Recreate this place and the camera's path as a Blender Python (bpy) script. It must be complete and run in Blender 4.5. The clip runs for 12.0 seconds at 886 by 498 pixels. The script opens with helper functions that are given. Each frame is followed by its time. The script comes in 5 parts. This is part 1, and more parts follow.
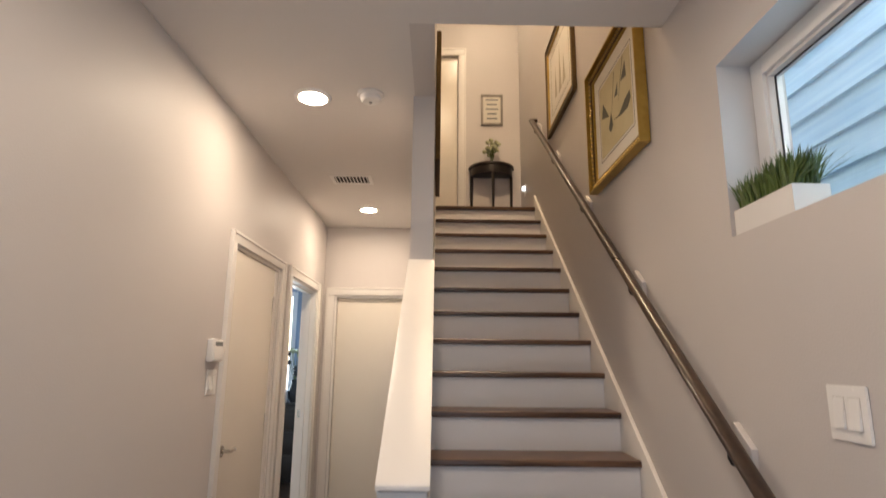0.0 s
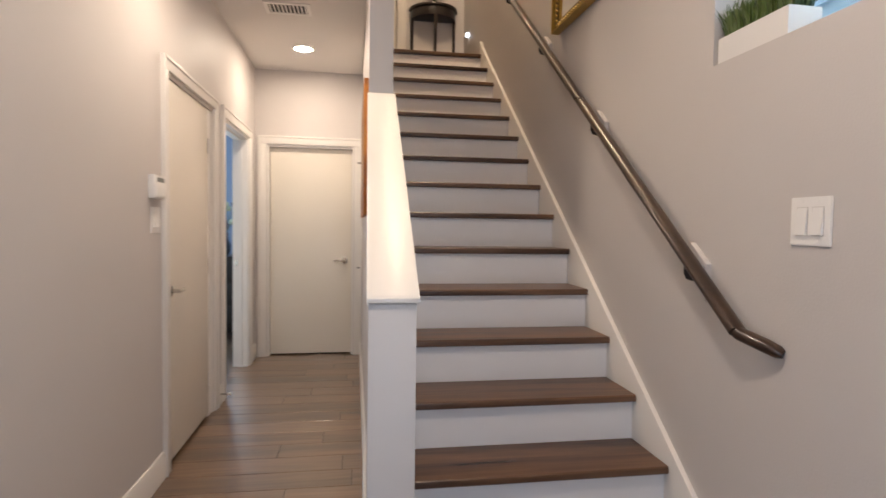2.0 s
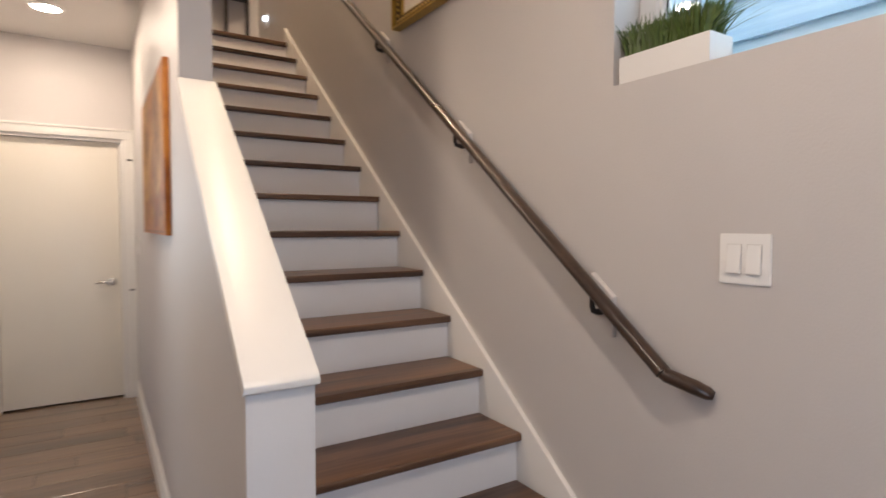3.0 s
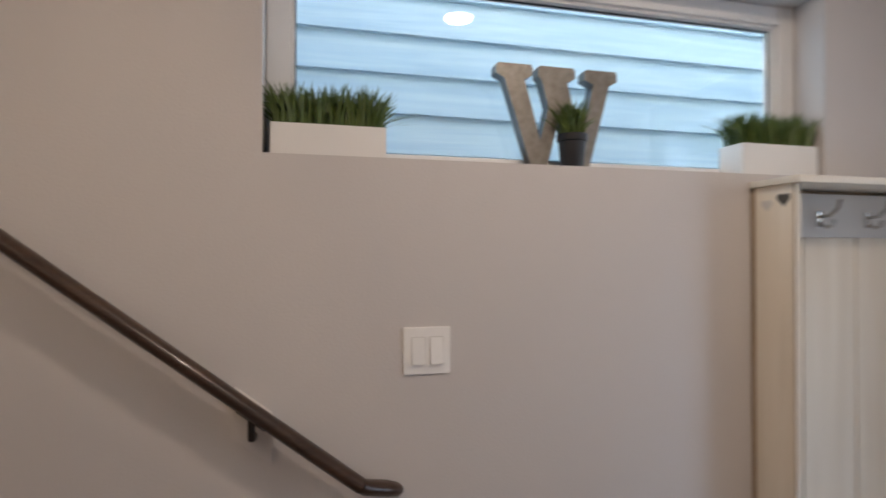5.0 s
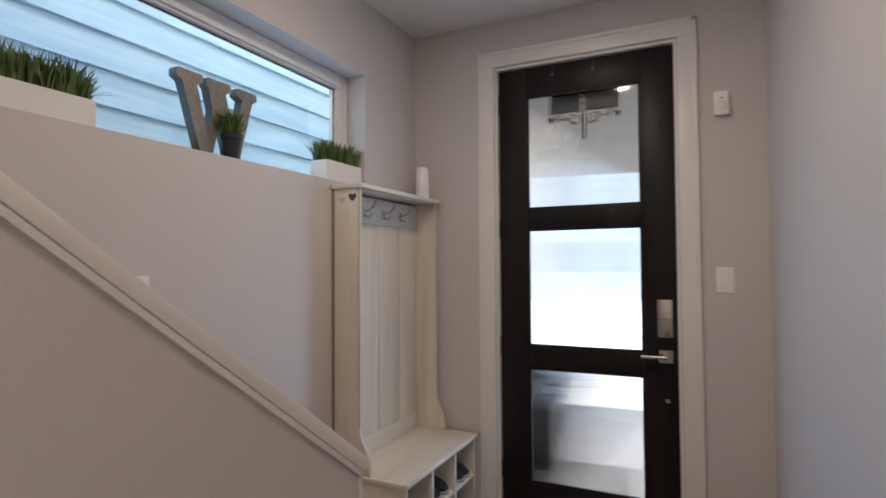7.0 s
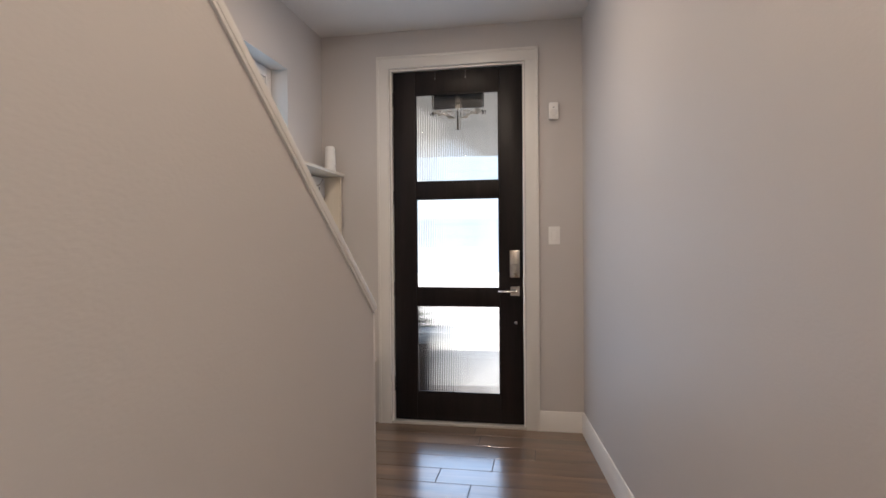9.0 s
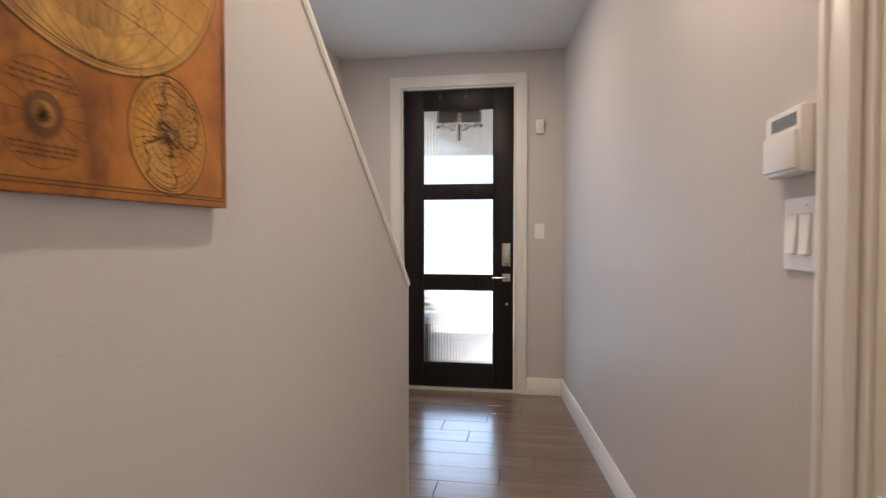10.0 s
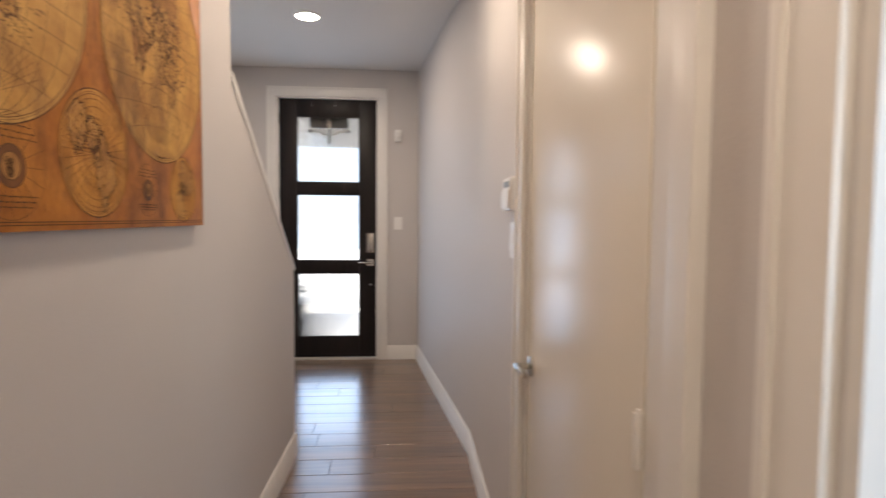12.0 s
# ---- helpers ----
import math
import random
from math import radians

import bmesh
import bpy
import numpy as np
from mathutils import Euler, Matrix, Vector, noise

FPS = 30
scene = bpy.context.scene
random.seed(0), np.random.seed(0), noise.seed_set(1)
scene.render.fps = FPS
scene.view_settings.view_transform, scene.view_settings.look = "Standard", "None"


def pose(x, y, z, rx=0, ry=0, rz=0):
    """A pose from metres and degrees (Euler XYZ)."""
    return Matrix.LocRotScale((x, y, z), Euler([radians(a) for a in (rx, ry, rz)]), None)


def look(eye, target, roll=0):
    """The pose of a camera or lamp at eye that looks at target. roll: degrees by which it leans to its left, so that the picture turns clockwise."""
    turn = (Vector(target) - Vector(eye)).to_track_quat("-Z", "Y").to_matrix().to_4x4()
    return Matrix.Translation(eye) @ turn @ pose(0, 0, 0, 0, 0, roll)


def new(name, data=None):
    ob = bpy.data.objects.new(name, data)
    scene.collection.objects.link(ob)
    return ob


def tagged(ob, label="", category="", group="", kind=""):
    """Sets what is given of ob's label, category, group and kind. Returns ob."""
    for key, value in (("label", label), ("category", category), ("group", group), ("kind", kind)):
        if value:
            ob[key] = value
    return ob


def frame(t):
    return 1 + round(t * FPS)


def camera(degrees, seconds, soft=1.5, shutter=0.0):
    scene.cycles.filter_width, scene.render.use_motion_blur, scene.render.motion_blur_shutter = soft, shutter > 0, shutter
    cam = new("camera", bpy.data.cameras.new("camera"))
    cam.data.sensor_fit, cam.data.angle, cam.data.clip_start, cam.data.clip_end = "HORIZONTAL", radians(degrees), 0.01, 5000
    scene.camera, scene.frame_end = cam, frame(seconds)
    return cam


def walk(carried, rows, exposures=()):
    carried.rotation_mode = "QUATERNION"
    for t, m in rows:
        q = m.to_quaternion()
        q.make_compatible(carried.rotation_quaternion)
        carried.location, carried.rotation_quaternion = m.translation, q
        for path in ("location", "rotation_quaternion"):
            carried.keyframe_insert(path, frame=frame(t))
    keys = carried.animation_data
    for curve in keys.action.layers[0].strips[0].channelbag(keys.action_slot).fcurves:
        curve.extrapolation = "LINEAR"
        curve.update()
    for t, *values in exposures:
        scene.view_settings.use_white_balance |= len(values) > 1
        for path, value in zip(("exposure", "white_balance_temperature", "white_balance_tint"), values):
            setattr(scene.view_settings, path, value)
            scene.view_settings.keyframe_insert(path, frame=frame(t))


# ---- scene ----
cam = camera(77.7, 12.0, shutter=0.4)
PATH = [
    (0, (0.315, 0.281, 1.384), (0.336, 2.241, 1.783), 0.6),
    (0.5, (0.323, 0.273, 1.338), (0.348, 2.261, 1.55), 0.6),
    (1, (0.32, 0.263, 1.296), (0.354, 2.262, 1.341), 0.7),
    (1.5, (0.264, 0.269, 1.256), (0.336, 2.266, 1.188), 0.8),
    (2, (0.128, 0.334, 1.259), (0.444, 2.307, 1.177), 0.8),
    (2.5, (0.046, 0.526, 1.288), (0.691, 2.417, 1.208), 0.7),
    (2.7, (-0.001, 0.63, 1.316), (0.803, 2.459, 1.234), 0.5),
    (4.3, (-0.122, 1.357, 1.465), (1.784, 1.964, 1.482), -0.1),
    (4.5, (-0.117, 1.424, 1.460), (1.839, 1.823, 1.522), 0.0),
    (5, (-0.136, 1.782, 1.519), (1.802, 1.296, 1.541), 0.05),
    (5.5, (-0.231, 1.923, 1.47), (1.522, 0.964, 1.543), -0.2),
    (6, (-0.286, 2.108, 1.436), (1.195, 0.767, 1.506), -0.4),
    (6.5, (-0.307, 2.332, 1.394), (0.845, 0.698, 1.453), -0.4),
    (7, (-0.322, 2.549, 1.367), (0.537, 0.744, 1.425), -0.4),
    (7.5, (-0.336, 2.706, 1.352), (0.32, 0.818, 1.399), -0.4),
    (7.7, (-0.335, 2.758, 1.331), (0.265, 0.851, 1.371), -0.4),
    (9.3, (-0.333, 3.615, 1.246), (0.008, 1.645, 1.211), -0.3),
    (9.5, (-0.338, 3.764, 1.243), (0.0, 1.795, 1.204), -0.1),
    (10, (-0.357, 4.096, 1.271), (-0.033, 2.123, 1.215), -0.0),
    (10.5, (-0.377, 4.361, 1.304), (-0.059, 2.388, 1.226), 0.1),
    (11, (-0.376, 4.57, 1.304), (-0.086, 2.594, 1.203), -0.0),
    (11.5, (-0.392, 4.768, 1.335), (-0.189, 2.781, 1.222), 0.3),
    (12, (-0.413, 4.906, 1.342), (-0.573, 2.915, 1.23), 0.5),
]
EXPOSE = [(0.0, 2.58, 7100, 10), (0.5, 2.60, 7100, 10), (1.5, 2.80, 6950, 10), (2.5, 2.80, 6600, 10), (4.5, 2.54, 6600, 10), (5.0, 2.30, 6600, 10), (5.5, 2.38, 6550, 10), (6.0, 2.30, 6480, 10), (6.5, 2.16, 6400, 10), (7.5, 2.20, 6550, 10), (9.5, 2.57, 6750, 10), (12.0, 2.70, 6750, 10)]
walk(cam, [(t, look(eye, target, roll)) for t, eye, target, roll in PATH], EXPOSE)


# ---- world, sun, lights, exposure ----
world = bpy.data.worlds.new("world")
scene.world = world
world.use_nodes = True
wn = world.node_tree.nodes
sky = wn.new("ShaderNodeTexSky")
sky.sky_type, sky.sun_disc = "NISHITA", False
sky.sun_elevation, sky.sun_rotation = radians(42), radians(274)
world.node_tree.links.new(sky.outputs[0], wn["Background"].inputs[0])
wn["Background"].inputs[1].default_value = 0.15
sun = bpy.data.lights.new("sun", "SUN")
sun.energy, sun.angle, sun.color = 5.0, radians(0.5), (1.0, 0.95, 0.87)
new("sun", sun).matrix_world = look((-7.4, 0.5, 6.68), (0, 0, 0))

WARM = (1.0, 0.815, 0.685)


def lamp(name, x, y, z, watts, colour=WARM, size=0.13):
    """A downlight's own light, just under its lens."""
    data = bpy.data.lights.new(name, "AREA")
    data.shape, data.size, data.energy, data.color, data.spread = "DISK", size, watts, colour, radians(180)
    new(name, data).matrix_world = pose(x, y, z)


# the two at 5.40 are unseen, added to light the stairs and landing
DOWNLIGHTS = [(0.21, 1.05, 2.70, 2.0), (-0.33, 2.89, 2.70, 1.58), (-0.30, 5.02, 2.70, 1.7), (0.78, 3.40, 5.40, 7.2), (0.75, 5.20, 5.40, 0.9)]
for lx, ly, lz, lw in DOWNLIGHTS:
    lamp("downlight_lamp", lx, ly, lz - 0.016, lw, (1.0, 0.76, 0.52) if lz > 3 else WARM if ly < 2 else (1.0, 0.81, 0.655))
# sky light that the far room's window lets in
bed = bpy.data.lights.new("room_window_light", "AREA")
bed.shape, bed.size, bed.size_y, bed.energy, bed.color = "RECTANGLE", 1.2, 1.2, 11.0, (0.62, 0.80, 1.0)
new("room_window_light", bed).matrix_world = look((-2.2, 7.42, 1.6), (-2.0, 4.0, 1.2))


# daylight that the reeded door panes and the side window scatter into the hall
DAY = (0.45, 0.66, 1.0)
for pz, watts in ((0.516, 0.55), (1.244, 0.46), (1.966, 0.27)):
    data = bpy.data.lights.new("pane_daylight", "AREA")
    data.shape, data.size, data.size_y, data.energy, data.color = "RECTANGLE", 0.56, 0.59, watts, DAY
    new("pane_daylight", data).matrix_world = look((0.244, -0.300, pz), (0.244, 1.0, pz))
data = bpy.data.lights.new("window_daylight", "AREA")
data.shape, data.size, data.size_y, data.energy, data.color = "RECTANGLE", 1.48, 0.44, 0.36, (0.42, 0.71, 1.0)
new("window_daylight", data).matrix_world = look((1.308, 1.06, 2.03), (0.0, 1.06, 2.03))


# ---- materials ----
def material(name):
    m = bpy.data.materials.new(name)
    m.use_nodes = True
    t = m.node_tree
    return m, t.nodes, t.links, t.nodes["Principled BSDF"]


def surface(name, a, b, rough=0.5, scale=6.0, fine=120.0, bump=0.1, depth=0.001, metal=0.0, stretch=(1, 1, 1), vary=0.0, detail=6.0, coat=0.0, spread=0.08):
    """Two colours mixed by coarse noise, with fine relief and uneven gloss."""
    m, n, l, p = material(name)
    tc, mp = n.new("ShaderNodeTexCoord"), n.new("ShaderNodeMapping")
    mp.inputs["Scale"].default_value = stretch
    l.new(tc.outputs["Object"], mp.inputs[0])
    co, fi = n.new("ShaderNodeTexNoise"), n.new("ShaderNodeTexNoise")
    co.inputs["Scale"].default_value, co.inputs["Detail"].default_value = scale, detail
    fi.inputs["Scale"].default_value, fi.inputs["Detail"].default_value = fine, 3
    l.new(mp.outputs[0], co.inputs["Vector"])
    l.new(mp.outputs[0], fi.inputs["Vector"])
    mix = n.new("ShaderNodeMix")
    mix.data_type = "RGBA"
    mix.inputs[6].default_value, mix.inputs[7].default_value = (*a, 1), (*b, 1)
    l.new(co.outputs[0], mix.inputs[0])
    out = mix.outputs[2]
    if vary:
        info, hsv, mr = n.new("ShaderNodeObjectInfo"), n.new("ShaderNodeHueSaturation"), n.new("ShaderNodeMapRange")
        mr.inputs[3].default_value, mr.inputs[4].default_value = 1 - vary, 1 + vary
        l.new(info.outputs["Random"], mr.inputs[0])
        l.new(mr.outputs[0], hsv.inputs["Value"])
        l.new(out, hsv.inputs["Color"])
        out = hsv.outputs[0]
    l.new(out, p.inputs["Base Color"])
    r = n.new("ShaderNodeMapRange")
    r.inputs[3].default_value, r.inputs[4].default_value = max(rough - spread, 0.02), min(rough + spread, 1)
    l.new(co.outputs[0], r.inputs[0])
    l.new(r.outputs[0], p.inputs["Roughness"])
    if bump:
        bu = n.new("ShaderNodeBump")
        bu.inputs["Strength"].default_value, bu.inputs["Distance"].default_value = bump, depth
        l.new(fi.outputs[0], bu.inputs["Height"])
        l.new(bu.outputs[0], p.inputs["Normal"])
    p.inputs["Metallic"].default_value = metal
    p.inputs["Coat Weight"].default_value = coat
    return m


def wood(name, a, b, rough=0.4, along="y", ring=9.0, vary=0.0, bump=0.15, streak=14.0, coat=0.0, shift=True):
    """Grain drawn out along one axis, with darker streaks."""
    m, n, l, p = material(name)
    tc, mp = n.new("ShaderNodeTexCoord"), n.new("ShaderNodeMapping")
    st = {"x": (0.06, 1, 1), "y": (1, 0.06, 1), "z": (1, 1, 0.06)}[along]
    mp.inputs["Scale"].default_value = st
    l.new(tc.outputs["Object"], mp.inputs[0])
    info = n.new("ShaderNodeObjectInfo")
    if shift:
        vm = n.new("ShaderNodeVectorMath")
        vm.operation = "SCALE"
        vm.inputs[0].default_value = (7.0, 5.0, 9.0)
        l.new(info.outputs["Random"], vm.inputs["Scale"])
        l.new(vm.outputs[0], mp.inputs["Location"])
    g1, g2 = n.new("ShaderNodeTexNoise"), n.new("ShaderNodeTexNoise")
    g1.inputs["Scale"].default_value, g1.inputs["Detail"].default_value, g1.inputs["Distortion"].default_value = ring, 8, 1.2
    g2.inputs["Scale"].default_value, g2.inputs["Detail"].default_value = streak * 9, 4
    l.new(mp.outputs[0], g1.inputs["Vector"])
    l.new(mp.outputs[0], g2.inputs["Vector"])
    add = n.new("ShaderNodeMath")
    add.operation = "MULTIPLY_ADD"
    add.inputs[1].default_value = 0.45
    l.new(g2.outputs[0], add.inputs[0])
    l.new(g1.outputs[0], add.inputs[2])
    ramp = n.new("ShaderNodeValToRGB")
    ramp.color_ramp.elements[0].position, ramp.color_ramp.elements[1].position = 0.5, 0.98
    ramp.color_ramp.elements[0].color, ramp.color_ramp.elements[1].color = (*a, 1), (*b, 1)
    l.new(add.outputs[0], ramp.inputs[0])
    out = ramp.outputs[0]
    if vary:
        hsv, mr = n.new("ShaderNodeHueSaturation"), n.new("ShaderNodeMapRange")
        mr.inputs[3].default_value, mr.inputs[4].default_value = 1 - vary, 1 + vary
        l.new(info.outputs["Random"], mr.inputs[0])
        l.new(mr.outputs[0], hsv.inputs["Value"])
        l.new(out, hsv.inputs["Color"])
        out = hsv.outputs[0]
    l.new(out, p.inputs["Base Color"])
    r = n.new("ShaderNodeMapRange")
    r.inputs[3].default_value, r.inputs[4].default_value = rough - 0.08, rough + 0.1
    l.new(g1.outputs[0], r.inputs[0])
    l.new(r.outputs[0], p.inputs["Roughness"])
    bu = n.new("ShaderNodeBump")
    bu.inputs["Strength"].default_value, bu.inputs["Distance"].default_value = bump, 0.001
    l.new(add.outputs[0], bu.inputs["Height"])
    l.new(bu.outputs[0], p.inputs["Normal"])
    p.inputs["Coat Weight"].default_value = coat
    return m


def glow(name, colour, strength):
    m, n, l, p = material(name)
    p.inputs["Base Color"].default_value = (*colour, 1)
    p.inputs["Emission Color"].default_value, p.inputs["Emission Strength"].default_value = (*colour, 1), strength
    return m


def glass(name, rough=0.0, colour=(1, 1, 1), ior=1.45):
    m, n, l, p = material(name)
    p.inputs["Base Color"].default_value = (*colour, 1)
    p.inputs["Transmission Weight"].default_value, p.inputs["Roughness"].default_value, p.inputs["IOR"].default_value = 1.0, rough, ior
    return m


WALL = surface("greige_wall_paint", (0.585, 0.548, 0.525), (0.625, 0.588, 0.565), 0.53, 1.2, 150, 0.38, 0.0014)
WALLW = surface("pale_wall_paint", (0.655, 0.63, 0.615), (0.69, 0.665, 0.65), 0.45, 2.0, 120, 0.2, 0.001)
CEIL = surface("ceiling_paint", (0.73, 0.70, 0.67), (0.77, 0.74, 0.71), 0.75, 1.5, 200, 0.25, 0.001)
TRIM = surface("white_trim_paint", (0.76, 0.73, 0.69), (0.80, 0.77, 0.73), 0.34, 3, 90, 0.05, 0.0006)
DOORP = surface("white_door_paint", (0.77, 0.715, 0.625), (0.81, 0.755, 0.665), 0.27, 2.5, 60, 0.03, 0.0004, spread=0.01)
RISER = surface("white_riser_paint", (0.80, 0.78, 0.77), (0.85, 0.83, 0.82), 0.34, 5, 60, 0.06, 0.0006)
TREAD = wood("dark_stained_oak", (0.026, 0.011, 0.006), (0.190, 0.100, 0.055), 0.30, "x", 13, 0.12, 0.2, streak=7)
RAILW = wood("dark_rail_wood", (0.019, 0.009, 0.005), (0.064, 0.032, 0.017), 0.30, "y", 10, 0, 0.0, coat=0.12)
TILE = wood("wood_look_tile", (0.098, 0.056, 0.032), (0.250, 0.155, 0.093), 0.30, "x", 5, 0.10, 0.03, streak=7, coat=0.8)
TILE.node_tree.nodes["Principled BSDF"].inputs["Coat Roughness"].default_value = 0.17
GROUT = surface("grout", (0.040, 0.032, 0.026), (0.065, 0.052, 0.043), 0.85, 20, 300, 0.3)
BLACKD = wood("espresso_door", (0.0085, 0.0062, 0.0060), (0.020, 0.0145, 0.0135), 0.40, "z", 8, 0, 0.12)
BLACKD.node_tree.nodes["Principled BSDF"].inputs["Specular IOR Level"].default_value = 0.22
PLATE = surface("white_plastic", (0.86, 0.84, 0.81), (0.89, 0.87, 0.84), 0.30, 10, 200, 0.02)
GREYP = surface("grey_plastic", (0.16, 0.17, 0.17), (0.22, 0.23, 0.23), 0.4, 10, 200, 0.02)
NICKEL = surface("satin_nickel", (0.52, 0.50, 0.47), (0.60, 0.58, 0.55), 0.22, 30, 200, 0.03, metal=1.0)
BRONZE = surface("dark_bronze", (0.03, 0.025, 0.022), (0.06, 0.05, 0.045), 0.4, 30, 200, 0.05, metal=0.7)
GOLD = surface("antique_gold", (0.34, 0.21, 0.04), (0.62, 0.42, 0.11), 0.36, 22, 160, 0.3, 0.002, metal=0.6)
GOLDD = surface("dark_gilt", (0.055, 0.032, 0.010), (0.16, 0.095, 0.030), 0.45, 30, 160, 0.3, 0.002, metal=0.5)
MATB = surface("cream_mat_board", (0.76, 0.73, 0.66), (0.80, 0.77, 0.70), 0.8, 12, 300, 0.05)
PAPER = surface("print_paper", (0.52, 0.45, 0.25), (0.68, 0.62, 0.42), 0.8, 9, 200, 0.05)
INKD = surface("print_ink", (0.05, 0.05, 0.04), (0.16, 0.15, 0.11), 0.8, 18, 200, 0.05)
INKP = surface("faded_print_ink", (0.40, 0.36, 0.27), (0.52, 0.47, 0.36), 0.8, 18, 200, 0.05)
VINYL = surface("window_vinyl", (0.78, 0.77, 0.76), (0.82, 0.81, 0.80), 0.35, 8, 100, 0.03)
GASKET = surface("black_gasket", (0.02, 0.02, 0.02), (0.04, 0.04, 0.04), 0.6, 20, 100, 0.05)
SIDING = wood("painted_siding", (0.56, 0.75, 0.87), (0.79, 0.94, 0.99), 0.6, "y", 12, 0.03, 0.9, streak=4)
GLASS = glass("window_glass")
REED = glass("reeded_glass", 0.03)
CERAM = surface("white_ceramic", (0.78, 0.76, 0.73), (0.82, 0.80, 0.77), 0.35, 6, 100, 0.05)
DARKFILL = surface("dark_filler_leaf", (0.010, 0.016, 0.010), (0.030, 0.042, 0.026), 0.5, 30, 200, 0.1)
LEAF = surface("grass_blade", (0.030, 0.062, 0.010), (0.125, 0.180, 0.036), 0.45, 30, 200, 0.1)
SOIL = surface("dark_soil", (0.02, 0.025, 0.012), (0.05, 0.05, 0.02), 0.9, 60, 200, 0.6, 0.004)
BLACKP = surface("black_plastic", (0.012, 0.012, 0.014), (0.025, 0.025, 0.028), 0.4, 14, 150, 0.05)
GALV = surface("galvanised_metal", (0.17, 0.152, 0.130), (0.40, 0.365, 0.32), 0.45, 55, 150, 0.12, metal=0.6, detail=3)
ZINCD = surface("dark_zinc_edge", (0.07, 0.065, 0.06), (0.13, 0.12, 0.11), 0.5, 40, 150, 0.1, metal=0.5)
WPINE = wood("whitewashed_pine", (0.62, 0.54, 0.43), (0.79, 0.735, 0.64), 0.45, "z", 4, 0.06, 0.15, streak=3)
WPINED = wood("bare_pine_edge", (0.24, 0.165, 0.095), (0.40, 0.29, 0.18), 0.6, "z", 8, 0, 0.1)
WPINEY = wood("whitewashed_pine_flat", (0.68, 0.61, 0.50), (0.80, 0.75, 0.66), 0.4, "y", 5, 0.04, 0.12, streak=5)
GREYB = surface("grey_painted_board", (0.58, 0.55, 0.51), (0.65, 0.62, 0.575), 0.5, 6, 90, 0.08)
SHOE = surface("black_shoe_fabric", (0.012, 0.012, 0.014), (0.03, 0.03, 0.034), 0.7, 40, 400, 0.4)
SOLE = surface("shoe_sole", (0.30, 0.29, 0.28), (0.45, 0.44, 0.42), 0.7, 30, 200, 0.2)


def aged(name, a, b, stain):
    """Printed canvas: mottled colour, with darker upright stains along old folds."""
    m, n, l, p = material(name)
    tc, mp_ = n.new("ShaderNodeTexCoord"), n.new("ShaderNodeMapping")
    mp_.inputs["Scale"].default_value = (1, 1, 0.55)
    l.new(tc.outputs["Object"], mp_.inputs[0])
    co, st, fi = n.new("ShaderNodeTexNoise"), n.new("ShaderNodeTexNoise"), n.new("ShaderNodeTexNoise")
    co.inputs["Scale"].default_value, co.inputs["Detail"].default_value, co.inputs["Roughness"].default_value = 9, 12, 0.65
    st.inputs["Scale"].default_value, st.inputs["Detail"].default_value, st.inputs["Roughness"].default_value = 11, 12, 0.68
    fi.inputs["Scale"].default_value = 420
    l.new(tc.outputs["Object"], co.inputs["Vector"])
    l.new(mp_.outputs[0], st.inputs["Vector"])
    l.new(tc.outputs["Object"], fi.inputs["Vector"])
    r1, r2 = n.new("ShaderNodeMapRange"), n.new("ShaderNodeMapRange")
    r1.inputs[1].default_value, r1.inputs[2].default_value = 0.36, 0.64
    r2.inputs[1].default_value, r2.inputs[2].default_value, r2.inputs[4].default_value = 0.54, 0.74, 0.70
    geo, sep, dist, band, summed = n.new("ShaderNodeNewGeometry"), n.new("ShaderNodeSeparateXYZ"), n.new("ShaderNodeMath"), n.new("ShaderNodeMapRange"), n.new("ShaderNodeMath")
    dist.operation, dist.inputs[1].default_value = "SUBTRACT", 3.64
    away = n.new("ShaderNodeMath")
    away.operation = "ABSOLUTE"
    band.inputs[1].default_value, band.inputs[2].default_value = 0.26, 0.0
    band.inputs[3].default_value, band.inputs[4].default_value = 0.0, 0.15
    l.new(geo.outputs["Position"], sep.inputs[0])
    l.new(sep.outputs[1], dist.inputs[0])
    l.new(dist.outputs[0], away.inputs[0])
    l.new(away.outputs[0], band.inputs[0])
    l.new(st.outputs[0], summed.inputs[0])
    l.new(band.outputs[0], summed.inputs[1])
    l.new(co.outputs[0], r1.inputs[0])
    l.new(summed.outputs[0], r2.inputs[0])
    m1, m2 = n.new("ShaderNodeMix"), n.new("ShaderNodeMix")
    m1.data_type = m2.data_type = "RGBA"
    m1.inputs[6].default_value, m1.inputs[7].default_value = (*a, 1), (*b, 1)
    m2.inputs[7].default_value = (*stain, 1)
    l.new(r1.outputs[0], m1.inputs[0])
    l.new(m1.outputs[2], m2.inputs[6])
    l.new(r2.outputs[0], m2.inputs[0])
    l.new(m2.outputs[2], p.inputs["Base Color"])
    p.inputs["Roughness"].default_value = 0.6
    bu = n.new("ShaderNodeBump")
    bu.inputs["Strength"].default_value, bu.inputs["Distance"].default_value = 0.25, 0.0006
    l.new(fi.outputs[0], bu.inputs["Height"])
    l.new(bu.outputs[0], p.inputs["Normal"])
    return m


